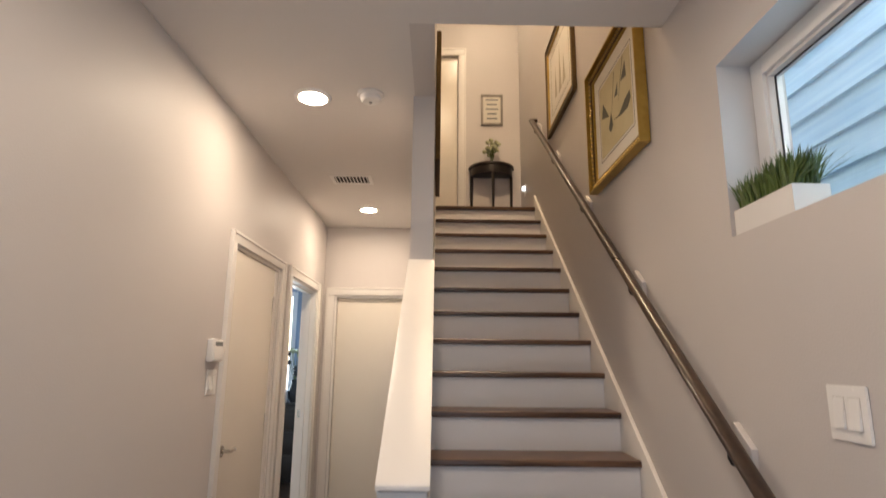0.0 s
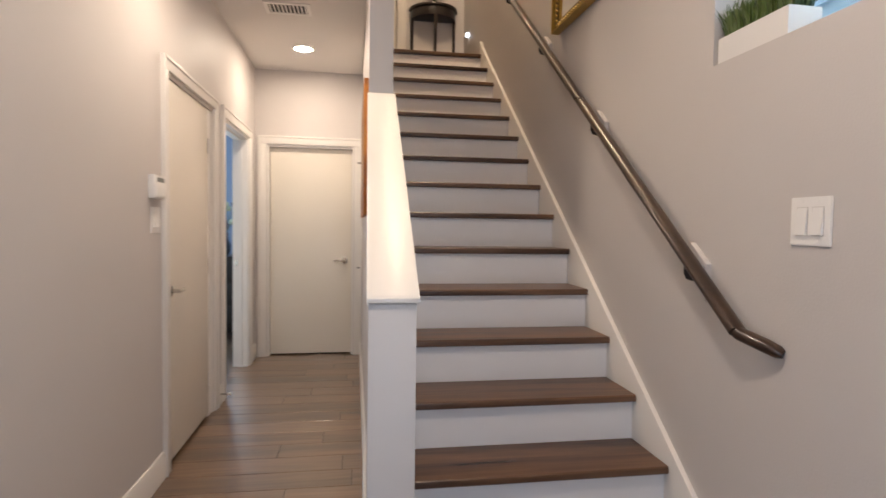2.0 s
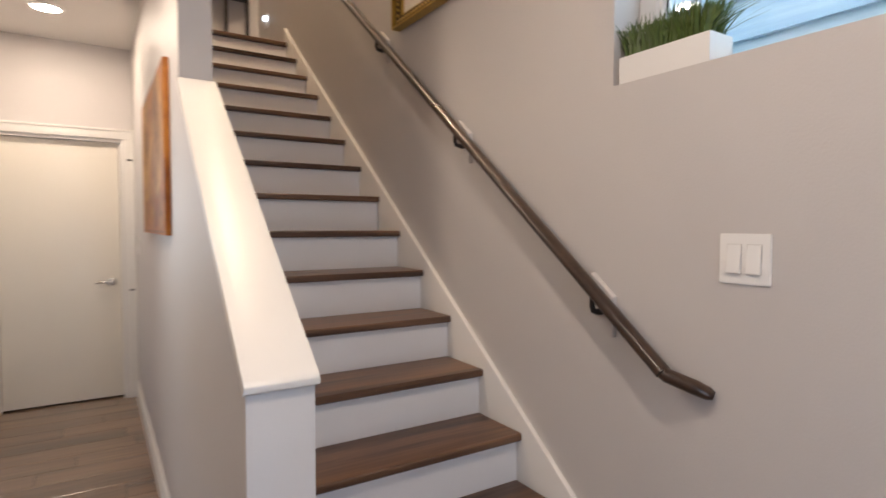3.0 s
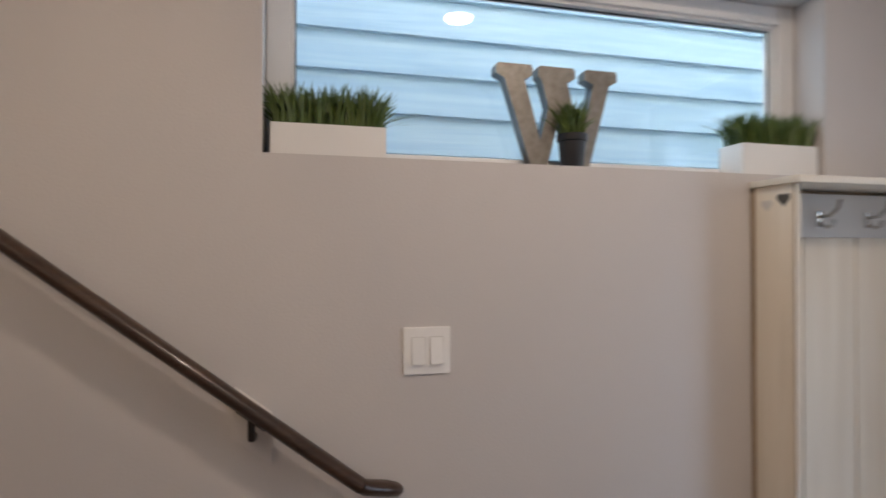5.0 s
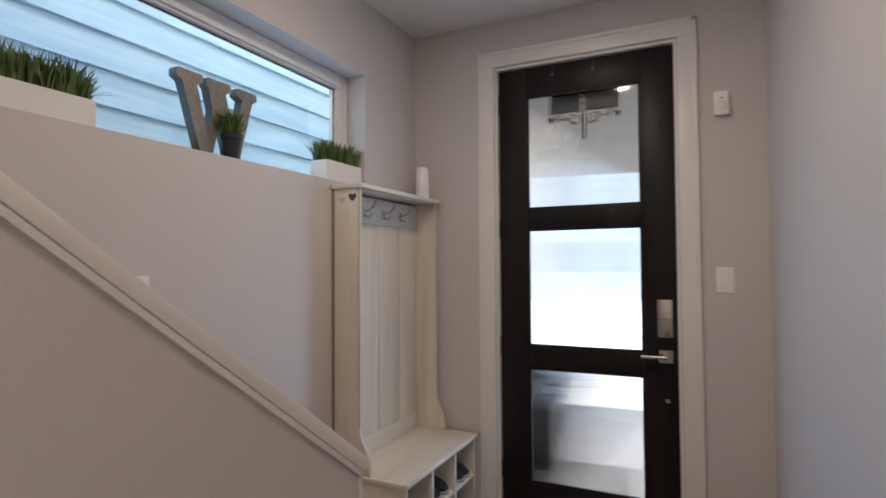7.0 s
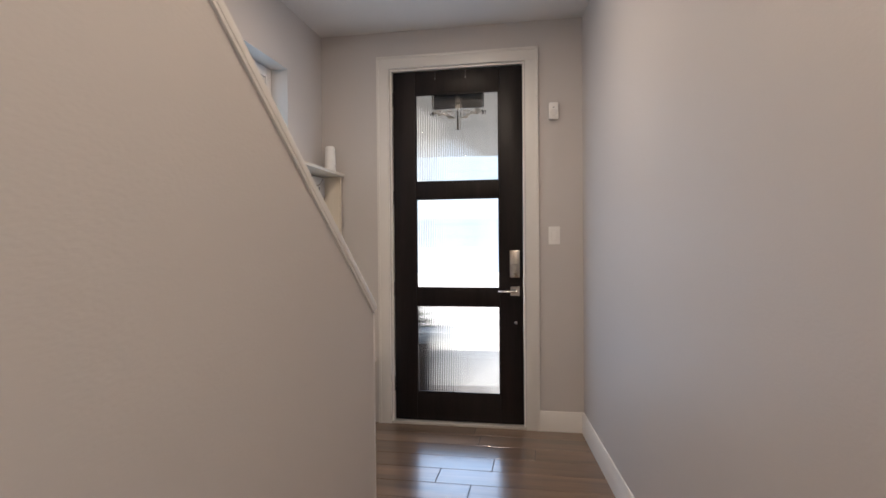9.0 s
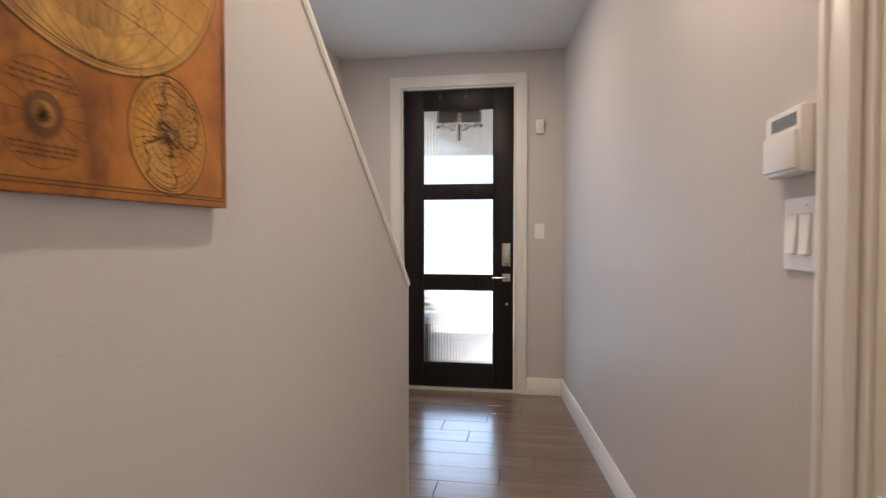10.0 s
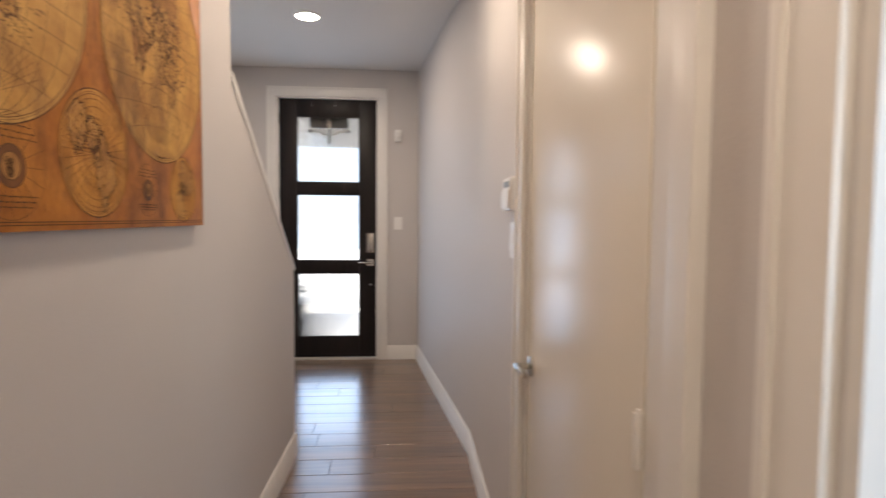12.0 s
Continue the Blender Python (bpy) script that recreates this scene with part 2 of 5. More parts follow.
CANVAS = aged("aged_map_canvas", (0.37, 0.112, 0.013), (0.58, 0.225, 0.034), (0.14, 0.042, 0.012))
MAPS = aged("small_globe_wash", (0.44, 0.170, 0.022), (0.68, 0.32, 0.055), (0.12, 0.042, 0.014))
ROSE = aged("dark_rosette_wash", (0.10, 0.035, 0.010), (0.26, 0.095, 0.022), (0.05, 0.018, 0.008))
MAPP = aged("map_parchment", (0.46, 0.212, 0.046), (0.69, 0.385, 0.102), (0.17, 0.068, 0.024))
LAND = aged("map_land_wash", (0.42, 0.185, 0.036), (0.64, 0.335, 0.078), (0.12, 0.050, 0.018))
LANDD = aged("dark_land_wash", (0.27, 0.105, 0.024), (0.54, 0.26, 0.060), (0.11, 0.044, 0.016))
SEPIA = surface("sepia_ink", (0.058, 0.022, 0.007), (0.17, 0.072, 0.022), 0.7, 40, 200, 0.05)
DARKW = wood("dark_table_wood", (0.012, 0.009, 0.008), (0.035, 0.025, 0.02), 0.3, "x", 9, 0, 0.1)
SIGNF = wood("grey_sign_frame", (0.20, 0.18, 0.155), (0.36, 0.33, 0.29), 0.7, "z", 8)
CREAM = surface("cream_sign", (0.62, 0.59, 0.52), (0.70, 0.67, 0.60), 0.8, 10, 200, 0.05)
FLOWER = surface("pale_green_bloom", (0.30, 0.32, 0.17), (0.55, 0.56, 0.38), 0.7, 60, 200, 0.2)
CLEAR = glass("vase_glass", 0.02, (0.9, 0.95, 0.92))
BLUEW = surface("blue_grey_wall", (0.27, 0.34, 0.44), (0.31, 0.38, 0.48), 0.6, 2, 150, 0.15)
CONC = surface("concrete", (0.30, 0.30, 0.295), (0.40, 0.395, 0.385), 0.85, 3, 80, 0.3, 0.003)
SHADEMAT = surface("shade_mat_dark", (0.03, 0.03, 0.035), (0.06, 0.06, 0.065), 0.9, 20, 200, 0.5)
# porch floor colour darkened to carry the shade under the porch roof
PORCHSH = surface("shaded_porch_slab", (0.10, 0.105, 0.115), (0.16, 0.165, 0.175), 0.7, 5, 60, 0.4, 0.003)
SOFFIT = surface("grey_soffit", (0.105, 0.098, 0.092), (0.14, 0.13, 0.122), 0.7, 3, 60, 0.2, 0.002)
BLUEST = surface("blue_grey_stucco", (0.42, 0.47, 0.51), (0.50, 0.55, 0.59), 0.8, 2, 90, 0.4, 0.003)
STUCCO = surface("pale_stucco", (0.62, 0.60, 0.57), (0.70, 0.68, 0.65), 0.8, 2, 90, 0.4, 0.003)
LENS = glow("lit_lens", (1.0, 0.90, 0.76), 9.0)
NIGHT = glow("lit_night_light", (0.75, 0.85, 1.0), 1.2)
VENTD = surface("slot_shade", (0.02, 0.02, 0.02), (0.04, 0.04, 0.04), 0.9, 10, 100, 0.05)


# ---- builders ----
def box(bm, x0, x1, y0, y1, z0, z1, bevel=0.0):
    """One box, its edges rounded when bevel is given."""
    r = bmesh.ops.create_cube(bm, size=1.0)
    vs = r["verts"]
    for v in vs:
        v.co = Vector((x0 + (v.co.x + 0.5) * (x1 - x0), y0 + (v.co.y + 0.5) * (y1 - y0), z0 + (v.co.z + 0.5) * (z1 - z0)))
    if bevel:
        es = list({e for v in vs for e in v.link_edges})
        bmesh.ops.bevel(bm, geom=es, offset=bevel, segments=2, affect="EDGES", profile=0.6)
    return bm


def boxes(*rows, bevel=0.0):
    bm = bmesh.new()
    for r in rows:
        box(bm, *r, bevel=bevel)
    return bm


def prism(points, axis, a, b, bevel=0.0):
    """A flat outline, drawn in the two other axes, pushed from a to b along one axis."""
    bm = bmesh.new()
    put = {"x": lambda p, d: (d, p[0], p[1]), "y": lambda p, d: (p[0], d, p[1]), "z": lambda p, d: (p[0], p[1], d)}[axis]
    lo, hi = [bm.verts.new(put(p, a)) for p in points], [bm.verts.new(put(p, b)) for p in points]
    bm.faces.new(lo), bm.faces.new(hi)
    for i in range(len(points)):
        k = (i + 1) % len(points)
        bm.faces.new((lo[i], lo[k], hi[k], hi[i]))
    bmesh.ops.recalc_face_normals(bm, faces=bm.faces[:])
    if bevel:
        bmesh.ops.bevel(bm, geom=bm.edges[:], offset=bevel, segments=2, affect="EDGES", profile=0.6)
    return bm


def lathe(profile, x, y, z, steps=28, bm=None):
    """A turned shape: (radius, height) pairs round an upright axis."""
    bm = bm or bmesh.new()
    rings = [[bm.verts.new((x + r * math.cos(2 * math.pi * k / steps), y + r * math.sin(2 * math.pi * k / steps), z + h)) for k in range(steps)] for r, h in profile]
    for p, q in zip(rings, rings[1:]):
        for k in range(steps):
            bm.faces.new((p[k], p[(k + 1) % steps], q[(k + 1) % steps], q[k]))
    bm.faces.new(rings[0][::-1]), bm.faces.new(rings[-1])
    bmesh.ops.recalc_face_normals(bm, faces=bm.faces[:])
    return bm


def tube(points, radius, steps=10, bm=None, squash=1.0):
    """A round bar along a line of points."""
    bm = bm or bmesh.new()
    pts, rings = [Vector(p) for p in points], []
    for i, p in enumerate(pts):
        d = (pts[min(i + 1, len(pts) - 1)] - pts[max(i - 1, 0)]).normalized()
        u = d.cross(Vector((0, 0, 1)) if abs(d.z) < 0.95 else Vector((1, 0, 0))).normalized()
        w = u.cross(d)
        rr = radius[i] if isinstance(radius, (list, tuple)) else radius
        rings.append([bm.verts.new(p + rr * (math.cos(2 * math.pi * k / steps) * u * squash + math.sin(2 * math.pi * k / steps) * w)) for k in range(steps)])
    for a, b in zip(rings, rings[1:]):
        for k in range(steps):
            bm.faces.new((a[k], a[(k + 1) % steps], b[(k + 1) % steps], b[k]))
    bm.faces.new(rings[0][::-1]), bm.faces.new(rings[-1])
    bmesh.ops.recalc_face_normals(bm, faces=bm.faces[:])
    return bm


def link(name, bm, mat, smooth=True):
    me = bpy.data.meshes.new(name)
    bm.to_mesh(me)
    bm.free()
    me.materials.append(mat)
    if smooth:
        for f in me.polygons:
            f.use_smooth = True
        me.set_sharp_from_angle(angle=radians(32))
    return new(name, me)


ORIGIN = {}


def thing(name, at, label, category, group=""):
    """An empty at the base of a thing, that holds its parts."""
    ob = new(name)
    ob.empty_display_size = 0.05
    ob.location = at
    ORIGIN[ob.name] = Vector(at)
    return tagged(ob, label, category, group)


def part(name, bm, mat, parent, label="", smooth=True):
    """One mesh, given in world metres, under a thing or a part."""
    at = ORIGIN[parent.name]
    bmesh.ops.translate(bm, verts=bm.verts[:], vec=-at)
    ob = link(name, bm, mat, smooth)
    ob.parent = parent
    ORIGIN[ob.name] = at
    return tagged(ob, label) if label else ob


def structure(name, bm, mat, label, category):
    ob = link(name, bm, mat)
    ORIGIN[ob.name] = Vector((0, 0, 0))
    return tagged(ob, label, category, kind="structure")


# ---- the house: walls, ceilings, floors ----
XL, XR, YF, YB = -0.80, 1.20, -0.28, 5.72
XS0, XS1, CEILZ, UPZ, TOPZ = 0.192, 0.294, 2.70, 2.73, 5.40
WY0, WY1, WZ0, WZ1 = 0.25, 1.880, 1.757, 2.318
structure("wall_right", boxes(
    (XR, 1.42, -0.42, WY0, 0, 3.75), (XR, 1.42, WY1, 2.13, 0, 3.75), (XR, 1.42, 2.13, 6.02, 0, TOPZ), (XR, 1.42, WY0, WY1, 0, WZ0), (XR, 1.42, WY0, WY1, WZ1, 3.75)),
    WALL, "greige painted wall beside the stairs with a long window", "wall")
DX0, DX1, DZ1 = -0.215, 0.702, 2.440
structure("wall_front", boxes((-0.92, DX0, -0.42, YF, 0, CEILZ), (DX1, XR, -0.42, YF, 0, CEILZ), (DX0, DX1, -0.42, YF, DZ1, CEILZ)),
          WALL, "greige painted wall round the entry door", "wall")
C0, C1, R0, R1, HD = 3.264, 4.165, 4.468, 5.370, 2.005
wl = prism([(-0.588, YF), (-0.822, 1.86), (XL, 3.00), (-0.92, 3.00), (-0.92, YF)], "z", 0, CEILZ)
for r in ((-0.92, XL, 3.00, C0, 0, CEILZ), (-0.92, XL, C0, C1, HD, CEILZ), (-0.92, XL, C1, R0, 0, CEILZ), (-0.92, XL, R0, R1, HD, CEILZ), (-0.92, XL, R1, 5.84, 0, CEILZ)):
    box(wl, *r)
structure("wall_left", wl, WALL, "greige painted hall wall with a slight bend and two doorways", "wall")
F0, F1 = -0.690, 0.112
structure("wall_far", boxes((XL, F0, YB, 5.84, 0, CEILZ), (F1, XS0, YB, 5.84, 0, CEILZ), (F0, F1, YB, 5.84, HD, CEILZ)), WALL, "greige painted wall at the hall's end", "wall")


def lean(bm):
    """The hall face of the stair wall runs out of parallel towards its free end."""
    for v in bm.verts:
        if v.co.x < (XS0 + XS1) / 2:
            v.co.x -= 0.025 * max(0.0, (3.21 - v.co.y) / 1.38)
    return bm


ws = lean(prism([(1.83, 0), (1.83, 1.048), (2.865, 1.831), (2.865, CEILZ), (3.21, CEILZ), (3.21, 0)], "x", XS0, XS1))
structure("wall_stair_upper", prism([(2.25, CEILZ), (2.25, TOPZ), (4.95, TOPZ), (4.95, CEILZ), (5.84, CEILZ), (5.84, 0), (3.21, 0), (3.21, CEILZ)], "x", XS0, XS1), WALL, "greige painted wall between hall and stairs", "wall")
structure("wall_stair", ws, WALL, "greige painted wall between hall and stairs, stepping down to a sloped half wall", "wall")
structure("ceiling_hall", boxes((-0.92, XS0, -0.42, 5.84, CEILZ, 2.726), (XS0, XR, -0.42, 2.25, CEILZ, 2.726)), CEIL, "off-white painted hall ceiling", "ceiling")
structure("wall_header", boxes((XS0, XR, 2.13, 2.25, 2.726, TOPZ)), WALL, "greige painted wall over the stair opening", "wall")
structure("ceiling_upper", boxes((-0.92, 1.42, 2.13, 6.02, TOPZ, 5.5)), CEIL, "off-white painted upper ceiling", "ceiling")
BW = 5.89
structure("wall_landing", boxes((-0.40, -0.30, BW, 6.02, UPZ, TOPZ), (0.522, XR, BW, 6.02, 2.4, TOPZ), (-0.30, 0.522, BW, 6.02, 4.735, TOPZ)), WALL, "greige painted wall behind the landing", "wall")
# added backing, blocks outdoor light at the gap beside the door leaf
structure("landing_door_light_stop", boxes((-0.40, 0.60, 6.022, 6.06, 2.6, 5.0)), WALL, "unseen backing added to stop light leaking round the landing door", "wall")
structure("wall_landing_side", boxes((-0.50, -0.40, 4.85, 6.02, UPZ, TOPZ), (-0.40, XS0, 4.75, 4.85, UPZ, TOPZ)), WALL, "greige painted wall closing the landing", "wall")
structure("floor_landing", boxes((-0.40, XS1, 4.85, BW, 2.726, UPZ), (XS1, XR, 5.022, BW, 2.55, UPZ)), TREAD, "dark wooden landing floor", "floor")
structure("wall_under_landing", boxes((XS1, XR, 5.03, 5.1, 0, 2.55)), WALL, "plain wall under the landing", "wall")
structure("wall_behind_doors", boxes((-0.92, XS1, 5.842, 5.90, -0.12, 2.69), (-0.985, -0.9215, 3.0, 4.2, -0.12, 2.69)), WALL, "plain walls closing the closets behind the doors", "wall")
floor = structure("floor", boxes((-0.92, XR, -0.42, 5.84, -0.12, -0.004)), GROUT, "grouted floor under wood-look tiles", "floor")


# ---- trim ----
def casing_x(name, x, y0, y1, top, w=0.088, face=0.018, label="white painted door casing"):
    """Flat casing round an opening in a wall of constant x, facing +x."""
    bm = boxes((x, x + face, y0 - w, y0 - 0.006, 0, top + 0.004), (x, x + face, y1 + 0.006, y1 + w, 0, top + 0.004), (x, x + face, y0 - w, y1 + w, top + 0.004, top + w - 0.012), bevel=0.003)
    for r in ((x, x + face + 0.006, y0 - w - 0.001, y0 - w + 0.016, 0, top + w - 0.012), (x, x + face + 0.006, y1 + w - 0.016, y1 + w + 0.001, 0, top + w - 0.012), (x, x + face + 0.006, y0 - w, y1 + w, top + w - 0.026, top + w - 0.010)):
        box(bm, *r, bevel=0.002)
    return structure(name, bm, TRIM, label, "trim")


def casing_y(name, y, x0, x1, top, s, w=0.088, face=0.018, low=0.0, label="white painted door casing"):
    ya, yb = sorted((y, y + s * face))
    yc, yd = sorted((y, y + s * (face + 0.006)))
    bm = boxes((x0 - w, x0 - 0.006, ya, yb, low, top + 0.004), (x1 + 0.006, x1 + w, ya, yb, low, top + 0.004), (x0 - w, x1 + w, ya, yb, top + 0.004, top + w - 0.004), bevel=0.003)
    for r in ((x0 - w - 0.001, x0 - w + 0.016, yc, yd, low, top + w - 0.004), (x1 + w - 0.016, x1 + w + 0.001, yc, yd, low, top + w - 0.004), (x0 - w, x1 + w, yc, yd, top + w - 0.020, top + w - 0.002)):
        box(bm, *r, bevel=0.002)
    return structure(name, bm, TRIM, label, "trim")


casing_x("trim_closet", XL, C0, C1, HD, w=0.078)
casing_x("trim_room", XL, R0, R1, HD)
casing_y("trim_far", YB, F0, F1, HD, -1, w=0.082)
casing_y("trim_entry", YF, DX0, DX1, DZ1, 1, w=0.090, label="white painted casing round the entry door")
casing_y("trim_landing", BW, -0.30, 0.522, 4.735, -1, low=UPZ)
JT = 0.018
structure("jamb_closet", boxes((-0.850, -0.809, 4.067, C1 - JT, 0, HD - JT), (-0.92, XL, C0, C0 + JT, 0, HD), (-0.92, XL, C1 - JT, C1, 0, HD), (-0.92, XL, C0 + JT, C1 - JT, HD - JT, HD), (-0.855, -0.842, C0 + JT, C1 - JT, HD - JT - 0.012, HD - JT)), TRIM, "white painted door jamb", "trim")
structure("jamb_room", boxes((-0.925, XL + 0.002, R0, R0 + JT, 0, HD), (-0.925, XL + 0.002, R1 - JT, R1, 0, HD), (-0.925, XL + 0.002, R0 + JT, R1 - JT, HD - JT, HD), (-0.882, -0.845, R1 - JT - 0.012, R1 - JT, 0, HD - JT), (-0.882, -0.845, R0 + JT, R1 - JT - 0.012, HD - JT - 0.012, HD - JT)), TRIM, "white painted door jamb", "trim")
structure("jamb_far", boxes((F0, F0 + JT, YB + 0.001, 5.84, 0, HD), (F1 - JT, F1, YB + 0.001, 5.84, 0, HD), (F0 + JT, F1 - JT, YB + 0.001, 5.84, HD - JT, HD)), TRIM, "white painted door jamb", "trim")
structure("jamb_entry", boxes((DX0, DX0 + 0.012, -0.42, YF, 0, DZ1), (DX1 - 0.012, DX1, -0.42, YF, 0, DZ1), (DX0 + 0.012, DX1 - 0.012, -0.42, YF, DZ1 - 0.012, DZ1)), TRIM, "white painted entry door jamb", "trim")
structure("threshold", boxes((DX0 - 0.02, DX1 + 0.02, -0.42, YF + 0.012, 0.0, 0.018), bevel=0.004), surface("pale_threshold", (0.50, 0.47, 0.43), (0.60, 0.57, 0.53), 0.4, 10, 90, 0.1), "pale threshold under the entry door", "threshold")


def skirting(name, p, q, side, h=0.132, d=0.015):
    """A baseboard along a wall from p to q, standing out to one side, with a stepped top."""
    p, q = Vector((*p, 0)), Vector((*q, 0))
    u = (q - p).normalized()
    nrm = Vector((-u.y, u.x, 0)) * side
    bm = bmesh.new()
    prof = [(0, 0), (d, 0), (d, h - 0.028), (d - 0.004, h - 0.020), (d - 0.005, h - 0.006), (d - 0.009, h), (0, h)]
    ends = [[bm.verts.new(e + nrm * a + Vector((0, 0, b))) for a, b in prof] for e in (p, q)]
    for i in range(len(prof)):
        k = (i + 1) % len(prof)
        bm.faces.new((ends[0][i], ends[0][k], ends[1][k], ends[1][i]))
    bm.faces.new(ends[0]), bm.faces.new(ends[1])
    bmesh.ops.recalc_face_normals(bm, faces=bm.faces[:])
    return structure(name, bm, TRIM, "white painted baseboard with a stepped top", "baseboard")


skirting("baseboard_1", (-0.588, YF), (-0.822, 1.862), -1)
skirting("baseboard_2", (-0.822, 1.86), (XL, 3.0), -1)
skirting("baseboard_10", (XL, 2.998), (XL, C0 - 0.079), -1)
skirting("baseboard_3", (XL, C1 + 0.079), (XL, R0 - 0.089), -1)
skirting("baseboard_4", (XL, R1 + 0.089), (XL, YB - 0.02), -1)
skirting("baseboard_5", (-0.586, YF), (DX0 - 0.091, YF), 1)
skirting("baseboard_6", (DX1 + 0.091, YF), (0.80, YF), 1)
skirting("baseboard_7", (XS0 - 0.025, 1.83), (XS0, 3.21), 1)
skirting("baseboard_11", (XS0, 3.208), (XS0, YB - 0.026), 1)
skirting("baseboard_8", (XR, 0.54), (XR, 1.80), 1)
skirting("baseboard_9", (XS0 - 0.040, 1.83), (XS1 + 0.01, 1.83), -1)


# ---- staircase ----
RUN, RISE, NY, NZ = 0.228, 0.1745, 1.559, 0.110
stairs = thing("staircase", (0.74, 1.8, 0), "straight staircase with dark stained oak treads and white painted risers", "stairs")
for n in range(1, 16):
    y, z = NY + RUN * n, NZ + RISE * n
    if n == 1:
        z = 0.229
    prev = 0.0 if n == 1 else (0.229 if n == 2 else z - RISE)
    if n < 15:
        bm = boxes((XS1 + 0.004, 1.180, y, y + RUN + 0.028, z - 0.028, z))
        front = [e for e in bm.edges if all(abs(v.co.y - y) < 1e-5 for v in e.verts) and abs(e.verts[0].co.z - e.verts[1].co.z) < 1e-5]
        bmesh.ops.bevel(bm, geom=front, offset=0.010, segments=3, affect="EDGES", profile=0.6)
        part("tread", bm, TREAD, stairs)
    else:
        part("landing_nosing", boxes((XS1 + 0.004, 1.180, y, 5.0215, z - 0.028, UPZ + 0.002), bevel=0.006), TREAD, stairs)
    part("riser", boxes((XS1 + 0.004, 1.180, y + 0.026, y + 0.040, prev, z - 0.028)), RISER, stairs)


def nose_z(y):
    return NZ + RISE * (y - NY) / RUN


SK = 0.060
part("skirt_board", prism([(1.70, 0), (1.70, nose_z(1.70) + SK), (4.98, nose_z(4.98) + SK), (5.05, 2.86), (5.05, 2.5), (2.1, 0)], "x", 1.181, XR - 0.0005, 0.0015), TRIM, stairs, "white painted sloping skirt board")
part("skirt_board", prism([(1.84, 0), (1.84, nose_z(1.84) + 0.05), (4.98, nose_z(4.98) + 0.05), (4.98, 2.5), (2.1, 0)], "x", XS1 + 0.0005, XS1 + 0.0035), TRIM, stairs, "white painted sloping skirt board")
cap = structure("half_wall_cap", lean(prism([(1.812, 1.050), (1.812, 1.063), (1.820, 1.071), (2.864, 1.859), (2.864, 1.837), (1.829, 1.052)], "x", XS0 - 0.007, XS1 + 0.010, 0.002)), TRIM, "white painted sloping cap on the half wall", "trim")
structure("half_wall_moulding", lean(prism([(1.831, 1.0525), (2.8635, 1.8355), (2.8635, 1.826), (1.831, 1.043)], "x", XS0 - 0.0055, XS0 - 0.0003)), TRIM, "thin white painted moulding under the half wall cap", "trim")
structure("half_wall_end", lean(boxes((XS0 - 0.002, XS1 + 0.002, 1.822, 1.8295, 0.0, 1.046), bevel=0.001)), WALLW, "pale painted end board of the half wall", "trim")


# ---- doors ----
def lever(parent, x, y, z, out, along, square=False, reach=0.105):
    """A lever handle: rose, neck and grip. out and along are unit steps off the leaf and along it."""
    o, a, c = Vector(out), Vector(along), Vector((x, y, z))
    up = Vector((0, 0, 1))
    if square:
        bm = bmesh.new()
        r = bmesh.ops.create_cube(bm, size=1.0)
        for v in r["verts"]:
            v.co = c + a * v.co.x * 0.062 + up * v.co.z * 0.062 + o * (v.co.y + 0.5) * 0.010
        bmesh.ops.bevel(bm, geom=bm.edges[:], offset=0.002, segments=2, affect="EDGES")
    else:
        bm = tube([c, c + o * 0.007, c + o * 0.010], [0.030, 0.030, 0.025], 24)
    handle = part("door_handle", bm, NICKEL, parent, "satin nickel lever handle")
    part("neck", tube([c + o * 0.009, c + o * 0.046], 0.010, 14), NICKEL, handle)
    if square:
        pts = [c + o * 0.045 - a * 0.010, c + o * 0.045 + a * reach]
    else:
        pts = [c + o * 0.043 - a * 0.008, c + o * 0.047 + a * 0.03, c + o * 0.047 + a * 0.07 + up * 0.003, c + o * 0.043 + a * reach - up * 0.004]
    part("grip", tube(pts, [0.010] + [0.0085] * (len(pts) - 2) + [0.007], 12), NICKEL, handle)


def hinge(parent, x, y, z, h=0.09):
    ob = part("hinge", tube([(x, y, z - h / 2), (x, y, z + h / 2)], 0.0075, 12), TRIM, parent, "painted hinge knuckle")
    part("pin", tube([(x, y, z - h / 2 - 0.004), (x, y, z + h / 2 + 0.006)], 0.0045, 10), TRIM, ob)
    for k in (-0.027, 0.0, 0.027):
        part("knuckle", tube([(x, y, z + k - 0.008), (x, y, z + k + 0.008)], 0.0085, 12), TRIM, ob)


closet = thing("closet_door", (XL, 3.7, 0.01), "closed cream-white flush closet door with a lever handle", "door", "hall doors")
part("leaf", boxes((-0.843, -0.806, C0 + JT + 0.003, 4.064, 0.024, HD - JT - 0.003), bevel=0.002), DOORP, closet)
for hz in (1.75, 0.985, 0.25):
    hinge(closet, -0.800, 4.061, hz)
lever(closet, -0.806, C0 + 0.066, 0.908, (1, 0, 0), (0, 1, 0), reach=0.092)

fard = thing("far_door", (-0.29, YB + 0.05, 0.01), "closed white flush door at the hall's end with a lever handle", "door", "hall doors")
part("leaf", boxes((F0 + JT + 0.003, F1 - JT - 0.003, YB + 0.045, YB + 0.082, 0.014, HD - JT - 0.003), bevel=0.002), DOORP, fard)
lever(fard, F1 - 0.085, YB + 0.045, 0.915, (0, -1, 0), (-1, 0, 0))

